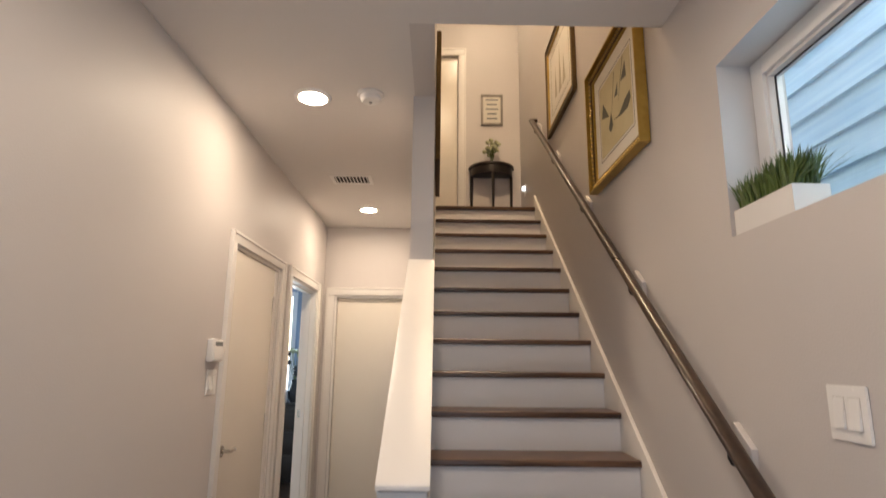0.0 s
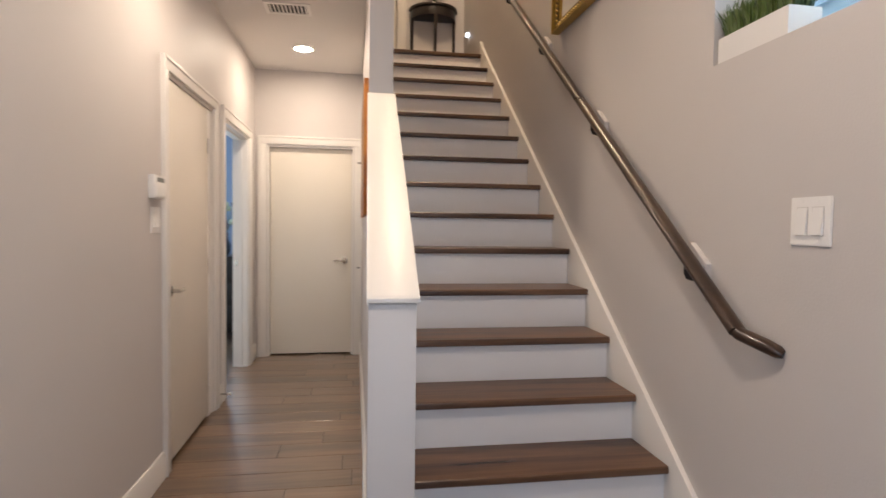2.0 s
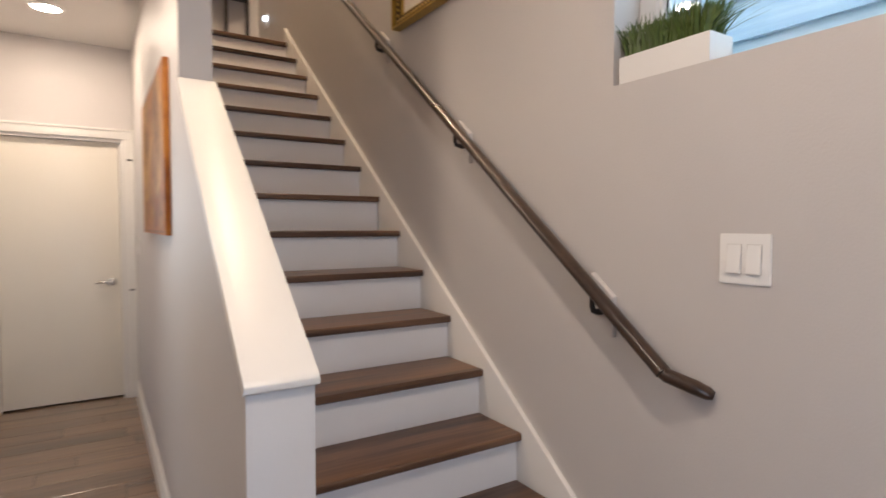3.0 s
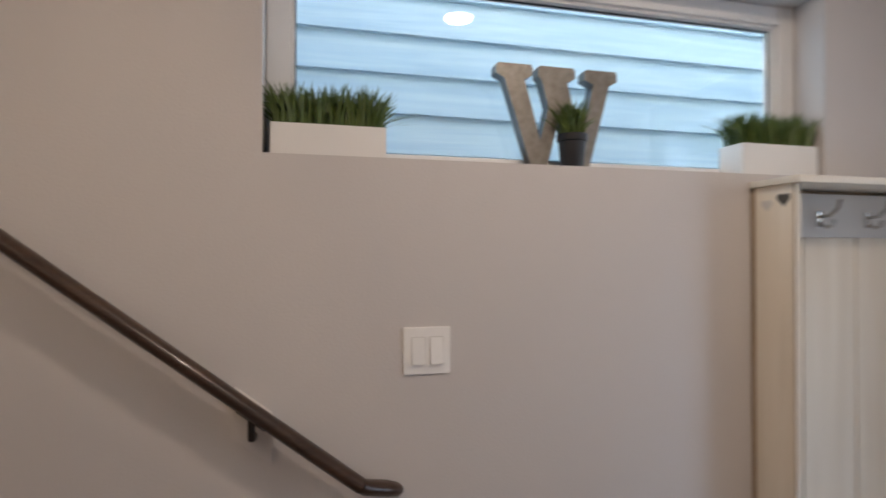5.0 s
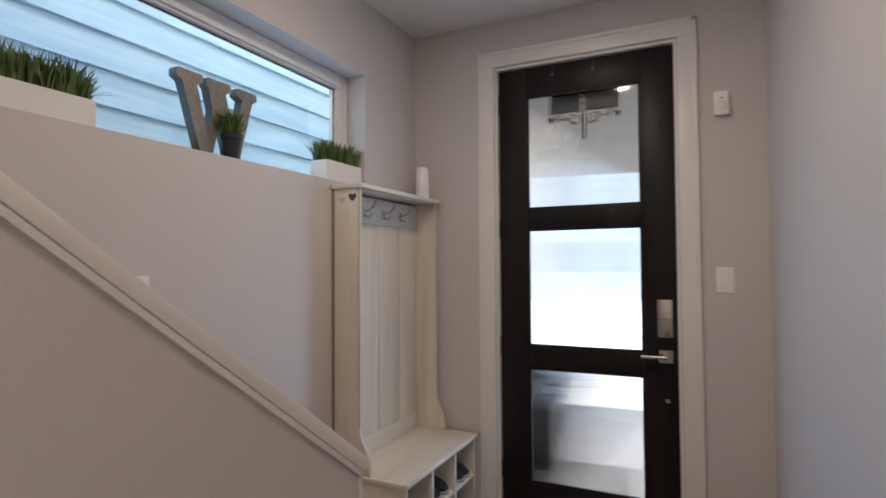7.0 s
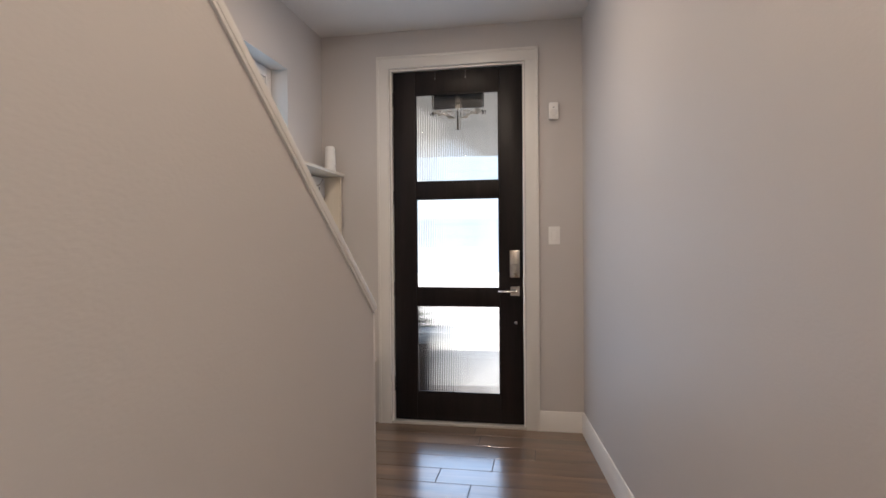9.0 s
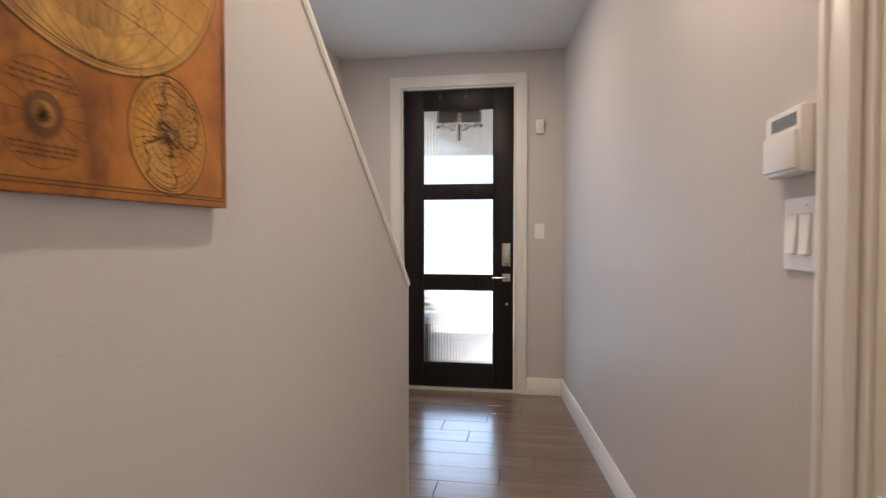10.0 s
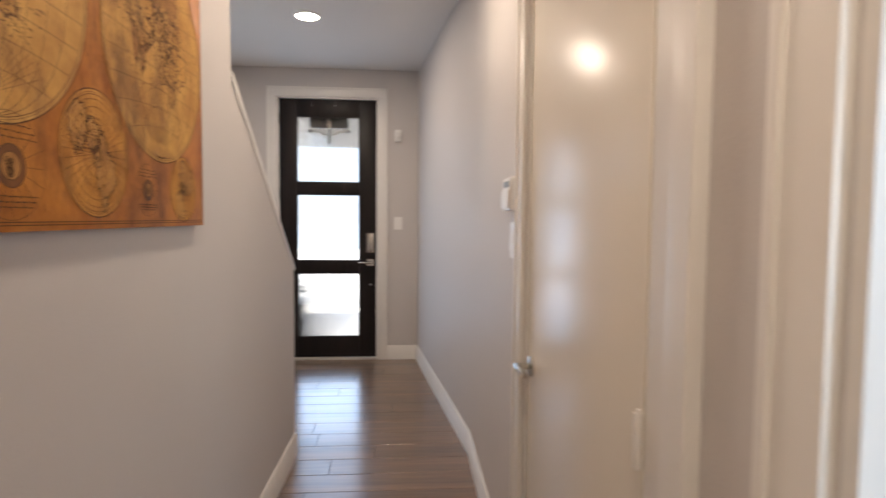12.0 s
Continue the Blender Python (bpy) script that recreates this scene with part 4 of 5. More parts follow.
rail = thing("handrail", (RX, 1.6, 0.95), "dark brown varnished handrail on brackets along the stair wall", "handrail")
part("grip_rail", tube([(RX, 1.656, rail_z(1.656)), (RX, 2.2, rail_z(2.2)), (RX, 3.3, rail_z(3.3)), (RX, 4.865, rail_z(4.865))], 0.0178, 20, squash=1.42), RAILW, rail)
part("lower_return", tube([(RX, 1.6575, rail_z(1.6575)), (RX + 0.003, 1.649, rail_z(1.649)), (RX + 0.034, 1.590, 0.962), (RX + 0.050, 1.566, 0.951), (XR - 0.001, 1.556, 0.947)], [0.0178, 0.0180, 0.0185, 0.0165, 0.011], 20, squash=1.30), RAILW, rail, "mitred end turned to the wall")
part("upper_return", tube([(RX, 4.863, rail_z(4.863)), (RX + 0.006, 4.880, rail_z(4.875)), (XR - 0.002, 4.900, rail_z(4.885))], 0.0178, 16, squash=1.3), RAILW, rail)
for by in (1.895, 2.615, 3.335, 4.055, 4.72):
    bz = rail_z(by)
    br = part("bracket", tube([(RX, by, bz - 0.018), (RX, by, bz - 0.050), (RX + 0.006, by, bz - 0.062), (RX + 0.020, by, bz - 0.066), (XR - 0.018, by, bz - 0.066)], [0.008, 0.008, 0.0085, 0.009, 0.011], 12), BRONZE, rail, "dark bronze bracket")
    part("saddle", tube([(RX, by - 0.030, rail_z(by - 0.030) - 0.019), (RX, by + 0.030, rail_z(by + 0.030) - 0.019)], 0.006, 8, squash=1.5), BRONZE, br)
    part("back_plate", prism([(by - 0.041, rail_z(by - 0.041) - 0.105), (by + 0.041, rail_z(by + 0.041) - 0.105), (by + 0.041, rail_z(by + 0.041) + 0.012), (by - 0.041, rail_z(by - 0.041) + 0.012)], "x", XR - 0.019, XR - 0.0004, 0.002), WALL, br, "wall-coloured sloping backing block")


# ---- framed pictures ----
def picture(at, w, h, facing, tilt, label, motif, dark=False):
    """A gilt frame with a roped moulding, mat and print. facing -1: hangs on a wall and looks to -x."""
    x, yc, z0 = at
    s = facing
    ob = thing("framed_picture", (x, yc, z0), label, "picture", "gilt pictures on the stairs")
    ob.rotation_euler = (radians(tilt), 0, 0)
    y0, y1, z1 = yc - w / 2, yc + w / 2, z0 + h

    def ring(d, t0, t1, wd, mat, name):
        """A mitred frame between depths t0 and t1, set in by d."""
        bm = bmesh.new()
        o = [(y0 + d, z0 + d), (y1 - d, z0 + d), (y1 - d, z1 - d), (y0 + d, z1 - d)]
        i = [(y0 + d + wd, z0 + d + wd), (y1 - d - wd, z0 + d + wd), (y1 - d - wd, z1 - d - wd), (y0 + d + wd, z1 - d - wd)]
        v = [[bm.verts.new((x + s * t, p[0], p[1])) for p in q] for t, q in ((t0, o), (t1, o), (t1, i), (t0, i))]
        for a in range(4):
            for k in range(4):
                bm.faces.new((v[a][k], v[a][(k + 1) % 4], v[(a + 1) % 4][(k + 1) % 4], v[(a + 1) % 4][k]))
        bmesh.ops.recalc_face_normals(bm, faces=bm.faces[:])
        bmesh.ops.bevel(bm, geom=bm.edges[:], offset=0.002, segments=2, affect="EDGES")
        return part(name, bm, mat, ob)

    ring(0, 0.002, 0.030 if dark else 0.050, 0.010, GOLDD if dark else GOLD, "frame")
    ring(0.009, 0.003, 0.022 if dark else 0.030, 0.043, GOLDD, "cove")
    ring(0.050, 0.003, 0.024, 0.010, GOLD, "inner_lip")
    bm = bmesh.new()
    nb_, nv = int((w - 0.05) / 0.026), int((h - 0.05) / 0.026)
    spots = [(y0 + 0.034 + k * (w - 0.068) / nb_, z, 1) for k in range(nb_ + 1) for z in (z0 + 0.034, z1 - 0.034)] + [(y, z0 + 0.034 + k * (h - 0.068) / nv, 0) for k in range(1, nv) for y in (y0 + 0.034, y1 - 0.034)]
    for by, bz, hor in spots:
        r = bmesh.ops.create_icosphere(bm, subdivisions=1, radius=0.010, matrix=Matrix.Translation((x + s * (0.022 if dark else 0.031), by, bz)) @ pose(0, 0, 0, 35 if hor else 55, 0, 0) @ Matrix.Diagonal((0.8, 1.35, 0.62, 1)))
    part("rope_moulding", bm, GOLDD if dark else GOLD, ob)
    part("mat_board", boxes(tuple(sorted((x + s * 0.004, x + s * 0.012))) + (y0 + 0.058, y1 - 0.058, z0 + 0.058, z1 - 0.058)), MATB, ob, "cream mat board")
    mw = 0.150
    sheet = part("print", boxes(tuple(sorted((x + s * 0.012, x + s * 0.0135))) + (y0 + mw, y1 - mw, z0 + mw, z1 - mw)), MATB if dark else PAPER, ob, "yellowed print")
    lw = 0.003
    for r in ((y0 + mw - 0.014, y1 - mw + 0.014, z0 + mw - 0.014 - lw, z0 + mw - 0.014), (y0 + mw - 0.014, y1 - mw + 0.014, z1 - mw + 0.014, z1 - mw + 0.014 + lw), (y0 + mw - 0.014 - lw, y0 + mw - 0.014, z0 + mw - 0.014, z1 - mw + 0.014), (y1 - mw + 0.014, y1 - mw + 0.014 + lw, z0 + mw - 0.014, z1 - mw + 0.014)):
        part("rule", boxes(tuple(sorted((x + s * 0.0118, x + s * 0.0128))) + r), GOLDD, sheet)
    pw, ph = w - 2 * mw, h - 2 * mw
    for pts in motif:
        part("figure", prism([(yc + (p - 0.5) * pw * s, z0 + mw + q * ph) for p, q in pts], "x", *sorted((x + s * 0.0133, x + s * 0.0145))), INKP if dark else INKD, sheet, "plain printed shape")
    return ob


BOATS = [[(0.06, 0.55), (0.12, 0.74), (0.30, 0.46)], [(0.50, 0.61), (0.62, 0.75), (0.60, 0.59)], [(0.72, 0.70), (0.86, 0.88), (0.88, 0.67)], [(0.45, 0.33), (0.62, 0.31), (0.80, 0.40), (0.95, 0.44), (0.97, 0.34), (0.88, 0.26), (0.70, 0.27)], [(0.28, 0.30), (0.38, 0.48), (0.42, 0.28), (0.34, 0.22)], [(0.40, 0.45), (0.52, 0.95), (0.53, 0.95)], [(0.62, 0.50), (0.80, 0.98), (0.81, 0.98)]]
REEDS = [[(0.20, 0.15), (0.26, 0.72), (0.32, 0.15)], [(0.44, 0.10), (0.52, 0.90), (0.60, 0.12)], [(0.66, 0.12), (0.74, 0.60), (0.82, 0.14)]]
picture((XR - 0.001, 2.80, 2.288), 0.765, 0.69, -1, 0, "gilt-framed boat print with a cream mat on the stair wall", BOATS)
picture((XR - 0.001, 3.925, 3.10), 0.83, 0.745, -1, 0, "gilt-framed pale print with a cream mat higher on the stair wall", REEDS, True)
picture((XS1 + 0.001, 3.56, 2.49), 0.72, 0.80, 1, 0, "gilt-framed print seen edge-on by the stair opening", REEDS, True)


# ---- window sill things ----
def blades(x0, x1, y0, y1, z, n, h, lean, seed):
    """Thin bent grass blades rising from a strip."""
    rg = random.Random(seed)
    vs, fs = [], []
    for _ in range(n):
        x, y = rg.uniform(x0, x1), rg.uniform(y0, y1)
        ey = (y - (y0 + y1) / 2) / max(y1 - y0, 0.01) * 2
        a, hh = rg.uniform(0, 2 * math.pi), h * rg.uniform(0.62, 1.12)
        dx, dy = lean * rg.uniform(-1, 1) * 0.6, lean * (rg.uniform(-1, 1) * 0.7 + (ey ** 3) * 0.9)
        if rg.random() < 0.06:
            dy, hh = dy * 2.4, hh * 0.9
        wd = rg.uniform(0.0022, 0.0042)
        wx, wy = wd * math.cos(a), wd * math.sin(a)
        b = len(vs)
        for t, k in ((0, 1), (0.4, 0.95), (0.75, 0.65)):
            px, py, pz = x + dx * t * t, y + dy * t * t, z + hh * (t - 0.12 * t * t * abs(dy) / max(lean, 0.001))
            vs += [(px - wx * k, py - wy * k, pz), (px + wx * k, py + wy * k, pz)]
        vs.append((x + dx, y + dy, z + hh * (0.98 - 0.2 * abs(dy) / max(lean, 0.001) * 0.5)))
        fs += [(b, b + 1, b + 3, b + 2), (b + 2, b + 3, b + 5, b + 4), (b + 4, b + 5, b + 6)]
    me = bpy.data.meshes.new("grass")
    me.from_pydata(vs, [], fs)
    bm = bmesh.new()
    bm.from_mesh(me)
    bpy.data.meshes.remove(me)
    return bm


def grass_box(x0, x1, y0, y1, z, h, seed, label, n):
    ob = thing("grass_planter", ((x0 + x1) / 2, (y0 + y1) / 2, z), label, "planter", "sill planters")
    t = 0.007
    bm = boxes((x0 + t, x1 - t, y0 + t, y1 - t, z + 0.001, z + 0.02), (x0, x0 + t, y0, y1, z, z + h), (x1 - t, x1, y0, y1, z, z + h), (x0 + t, x1 - t, y0, y0 + t, z, z + h), (x0 + t, x1 - t, y1 - t, y1, z, z + h))
    part("trough", bm, CERAM, ob, "white ceramic trough")
    part("soil", boxes((x0 + t, x1 - t, y0 + t, y1 - t, z + 0.02, z + h - 0.012)), SOIL, ob)
    part("grass", blades(x0 + 0.010, x1 - 0.010, y0 + 0.010, y1 - 0.010, z + h - 0.014, n, 0.118, 0.045, seed), LEAF, ob, "dense green artificial grass", smooth=False)
    return ob


grass_box(1.203, 1.300, 1.590, 1.862, WZ0, 0.074, 3, "white trough of artificial grass at the window sill's stair end", 900)
grass_box(1.215, 1.310, 0.262, 0.535, WZ0, 0.094, 8, "white trough of artificial grass at the window sill's door end", 900)

W_OUT = [(0, .97), (.02, 1), (.38, 1), (.40, .97), (.40, .90), (.31, .855), (.485, .27), (.575, .60), (.50, .86), (.46, .90), (.46, .97), (.48, 1), (.86, 1), (.88, .97), (.88, .90), (.79, .855),
         (.945, .28), (1.095, .855), (.99, .90), (.99, .97), (1.01, 1), (1.35, 1), (1.37, .97), (1.37, .90), (1.28, .855), (1.035, 0), (.865, 0), (.70, .52), (.555, 0), (.385, 0), (.09, .855), (0, .90)]
ltr = thing("letter_decoration", (1.275, 1.09, WZ0), "galvanised metal letter W standing on the window sill", "letter")
WS = 0.284
pts = [(1.284 - u * WS * 0.935, WZ0 + v * WS) for u, v in W_OUT]
part("face", prism([(y, z) for y, z in pts], "x", 1.2625, 1.264), GALV, ltr, "mottled galvanised face")
part("side_band", prism(pts, "x", 1.2645, 1.302, 0.0), ZINCD, ltr, "dark metal edge")

pot = thing("potted_grass", (1.232, 1.075, WZ0), "small black pot of artificial grass on the window sill", "potted plant")
part("pot", lathe([(0.030, 0), (0.031, 0.004), (0.037, 0.070), (0.041, 0.072), (0.042, 0.090), (0.036, 0.090), (0.034, 0.078)], 1.234, 1.075, WZ0, 28), BLACKP, pot)
part("soil", lathe([(0.034, 0.074), (0.033, 0.080)], 1.234, 1.075, WZ0, 20), SOIL, pot)
part("grass", blades(1.214, 1.254, 1.055, 1.095, WZ0 + 0.078, 260, 0.105, 0.05, 12), LEAF, pot, "tufted green artificial grass", smooth=False)


# ---- hall tree ----
HY0, HY1, HX = -0.252, 0.523, 1.196
ht = thing("hall_tree", (1.0, 0.13, 0), "whitewashed pine hall tree with coat hooks, bench and shoe cubbies", "hall tree")
side = [(HX, 0.452), (1.000, 0.452), (1.000, 0.520), (1.010, 0.555), (1.034, 0.590), (1.048, 0.625), (1.050, 0.66), (1.050, 1.712), (HX, 1.712)]
part("side_panel", prism([(x, z) for x, z in side], "y", HY0, HY0 + 0.020, 0.0015), WPINE, ht)
sp = part("side_panel", prism([(x, z) for x, z in side], "y", HY1 - 0.020, HY1, 0.0015), WPINE, ht)


def heart(cx, cz, r):
    return [(cx + r * 0.060 * 16 * math.sin(a) ** 3, cz + r * 0.060 * (13 * math.cos(a) - 5 * math.cos(2 * a) - 2 * math.cos(3 * a) - math.cos(4 * a))) for a in (2 * math.pi * k / 24 for k in range(24))]


part("worn_edge", boxes((1.183, HX, HY1, HY1 + 0.0015, 0.452, 1.712)), WPINED, sp, "bare brown back edge")
part("worn_edge", boxes((1.0495, 1.0525, HY1 - 0.001, HY1 + 0.0012, 0.66, 1.712)), WPINED, sp, "rubbed brown front edge")
part("heart_inlay", prism(heart(1.085, 1.672, 0.022), "y", HY1, HY1 + 0.0012), ZINCD, sp, "small dark heart-shaped inlay")
part("heart_inlay", prism(heart(1.140, 1.660, 0.020), "y", HY1, HY1 + 0.0012), GREYB, sp, "small grey heart-shaped inlay")
part("back_panel", boxes((1.190, HX, HY0 + 0.020, HY1 - 0.020, 0.452, 1.712)), WPINED, ht, "darker backing seen in the seams")
for ya, yb in ((HY0 + 0.0205, -0.041), (-0.034, 0.165), (0.172, 0.364), (0.371, HY1 - 0.0205)):
    part("plank", boxes((1.172, 1.1895, ya, yb, 0.53, 1.575), bevel=0.003), WPINE, ht)
part("lower_rail", boxes((1.169, 1.185, HY0 + 0.020, HY1 - 0.020, 0.452, 0.535), bevel=0.002), WPINEY, ht)
hb = part("hook_board", boxes((1.164, 1.1842, HY0 + 0.020, HY1 - 0.020, 1.572, 1.700), bevel=0.002), GREYB, ht, "grey painted hook board")
for y in (0.315, 0.135, -0.035):
    hk = part("coat_hook", boxes((1.159, 1.165, y - 0.010, y + 0.010, 1.602, 1.650), bevel=0.003), NICKEL, hb, "silver double coat hook")
    part("upper_prong", tube([(1.160, y, 1.632), (1.130, y, 1.634), (1.105, y, 1.655), (1.098, y, 1.678)], [0.005, 0.005, 0.0045, 0.006], 10), NICKEL, hk)
    part("lower_prong", tube([(1.160, y, 1.612), (1.140, y, 1.600), (1.125, y, 1.604), (1.120, y, 1.622)], [0.005, 0.005, 0.0045, 0.006], 10), NICKEL, hk)
part("shelf", boxes((1.030, HX, HY0 - 0.010, HY1 + 0.010, 1.7125, 1.732), bevel=0.003), WPINEY, ht)
part("seat", boxes((0.812, HX, HY0 - 0.012, HY1 + 0.008, 0.430, 0.4515), bevel=0.004), WPINEY, ht)
for y in (HY0, HY0 + 0.252, HY0 + 0.504, HY1 - 0.020):
    part("upright", boxes((0.825, HX, y, y + 0.019, 0.02, 0.4295), bevel=0.0015), WPINEY, ht)
for z in (0.045, 0.225):
    for y in (HY0 + 0.0195, HY0 + 0.2715, HY0 + 0.5235):
        part("cubby_shelf", boxes((0.828, HX - 0.01, y, y + 0.2320 if y < 0.2 else HY1 - 0.0205, z, z + 0.016), bevel=0.001), WPINEY, ht)
part("back_sheet", boxes((HX - 0.009, HX, HY0 + 0.02, HY1 - 0.02, 0.06, 0.429)), WPINEY, ht)
part("plinth", boxes((0.840, 0.856, HY0 + 0.0195, HY1 - 0.0205, 0.0, 0.044)), WPINEY, ht)


def shoe(x, y, z, turn, label):
    """A low shoe: sole, upper with an opening, and laces."""
    ob = thing("shoe", (x, y, z), label, "shoe", "shoes in the bench")
    m = pose(x, y, z, 0, 0, turn)

    def loft(rows, steps=16):
        bm = bmesh.new()
        rings = [[bm.verts.new(m @ Vector((px, w * math.cos(2 * math.pi * k / steps), zc + hh * math.sin(2 * math.pi * k / steps)))) for k in range(steps)] for px, w, zc, hh in rows]
        for a, b in zip(rings, rings[1:]):
            for k in range(steps):
                bm.faces.new((a[k], a[(k + 1) % steps], b[(k + 1) % steps], b[k]))
        bm.faces.new(rings[0][::-1]), bm.faces.new(rings[-1])
        bmesh.ops.recalc_face_normals(bm, faces=bm.faces[:])
        return bm

    part("upper", loft([(-0.125, 0.020, 0.050, 0.028), (-0.11, 0.033, 0.055, 0.040), (-0.05, 0.036, 0.058, 0.045), (0.01, 0.038, 0.052, 0.040), (0.06, 0.042, 0.040, 0.028), (0.105, 0.040, 0.032, 0.020), (0.132, 0.018, 0.028, 0.012)]), SHOE, ob)
    part("sole", loft([(-0.130, 0.022, 0.010, 0.010), (-0.11, 0.036, 0.010, 0.010), (-0.03, 0.034, 0.010, 0.010), (0.06, 0.045, 0.010, 0.010), (0.11, 0.042, 0.011, 0.010), (0.138, 0.018, 0.013, 0.009)]), SOLE, ob, "pale rubber sole")
    part("collar", tube([m @ Vector((-0.055 + 0.052 * math.cos(a), 0.026 * math.sin(a), 0.100 - 0.008 * math.cos(a))) for a in (2 * math.pi * k / 16 for k in range(17))], 0.006, 8), BLACKP, ob)
    for k in range(4):
        part("lace", tube([m @ Vector((0.012 + k * 0.017, -0.018, 0.086 - k * 0.009)), m @ Vector((0.016 + k * 0.017, 0.0, 0.092 - k * 0.009)), m @ Vector((0.012 + k * 0.017, 0.018, 0.086 - k * 0.009))], 0.0025, 6), GREYP, ob)
    return ob


for sx, sy, sz, tn in ((0.975, 0.060, 0.241, 172), (0.975, 0.165, 0.241, 184), (0.965, -0.170, 0.241, 176), (0.965, -0.090, 0.241, 182), (0.970, -0.150, 0.061, 180), (0.975, 0.110, 0.061, 175), (0.970, 0.400, 0.241, 181)):
    shoe(sx, sy, sz, tn, "black low shoe with a pale sole in a bench cubby")

spk = thing("air_freshener", (1.10, -0.175, 1.732), "white tapered cylinder device standing on the hall tree shelf", "air freshener")
part("body", lathe([(0.036, 0), (0.038, 0.004), (0.036, 0.10), (0.032, 0.170), (0.026, 0.180), (0.010, 0.182)], 1.10, -0.175, 1.732, 32), PLATE, spk)
for dz in (0.038, 0.135):
    part("mark", boxes((1.062, 1.0655, -0.185, -0.170, 1.732 + dz, 1.732 + dz + 0.012), bevel=0.001), GREYB, spk, "small grey mark")


# ---- map canvas ----
CY0, CY1, CZ0, CZ1, CX = 3.212, 4.362, 1.315, 2.015, 0.168
mapc = thing("map_canvas", (0.18, 3.81, CZ0), "wide antique-style world map printed on stretched canvas", "canvas print")
part("canvas", boxes((CX, XS0 - 0.0005, CY0, CY1, CZ0, CZ1), bevel=0.003), CANVAS, mapc, "aged orange-brown stretched canvas")


def mp(u, v):
    """u metres from the canvas's door end, v metres up."""
    return CY0 + u, CZ0 + v


def ribbon(bm, pts, w, x):
    """A flat inked line lying on the canvas."""
    last = None
    for i, p in enumerate(pts):
        q, r = pts[max(i - 1, 0)], pts[min(i + 1, len(pts) - 1)]
        d = Vector((r[0] - q[0], r[1] - q[1])).normalized()
        n = Vector((-d.y, d.x)) * w / 2
        a, b = bm.verts.new((x, p[0] + n.x, p[1] + n.y)), bm.verts.new((x, p[0] - n.x, p[1] - n.y))
        if last:
            bm.faces.new((last[0], last[1], b, a))
        last = (a, b)


def disc(u, v, r, x, depth=0.0003):
    c = mp(u, v)
    lim = lambda p: (min(max(p[0], CY0 + 0.003), CY1 - 0.003), min(max(p[1], CZ0 + 0.003), CZ1 - 0.003))
    return prism([lim((c[0] + r * math.cos(a), c[1] + r * math.sin(a))) for a in (2 * math.pi * k / 72 for k in range(72))], "x", x - depth, x)


def arc(u, v, r, a0=0.0, a1=360.0, n=72):
    c = mp(u, v)
    return [(c[0] + r * math.cos(radians(a0 + (a1 - a0) * k / n)), c[1] + r * math.sin(radians(a0 + (a1 - a0) * k / n))) for k in range(n + 1)]


def coast(u, v, ru, rv, seed, n=150, rough=0.42):
    """A wandering closed outline."""
    c = mp(u, v)
    out = []
    for k in range(n):
        a = 2 * math.pi * k / n
        f = 1 + rough * noise.noise((math.cos(a) * 1.6 + seed, math.sin(a) * 1.6, seed * 0.37)) * 1.6 + rough * 0.6 * noise.noise((math.cos(a) * 6 + seed, math.sin(a) * 6, seed)) + rough * 0.35 * noise.noise((math.cos(a) * 17 + seed, math.sin(a) * 17, seed))
        out.append((c[0] + ru * f * math.cos(a), c[1] + rv * f * math.sin(a)))
    return out


GLOBES = [(0.285, 0.425, 0.268), (0.865, 0.425, 0.268), (0.575, 0.145, 0.122), (1.022, 0.130, 0.106), (0.150, 0.098, 0.086)]
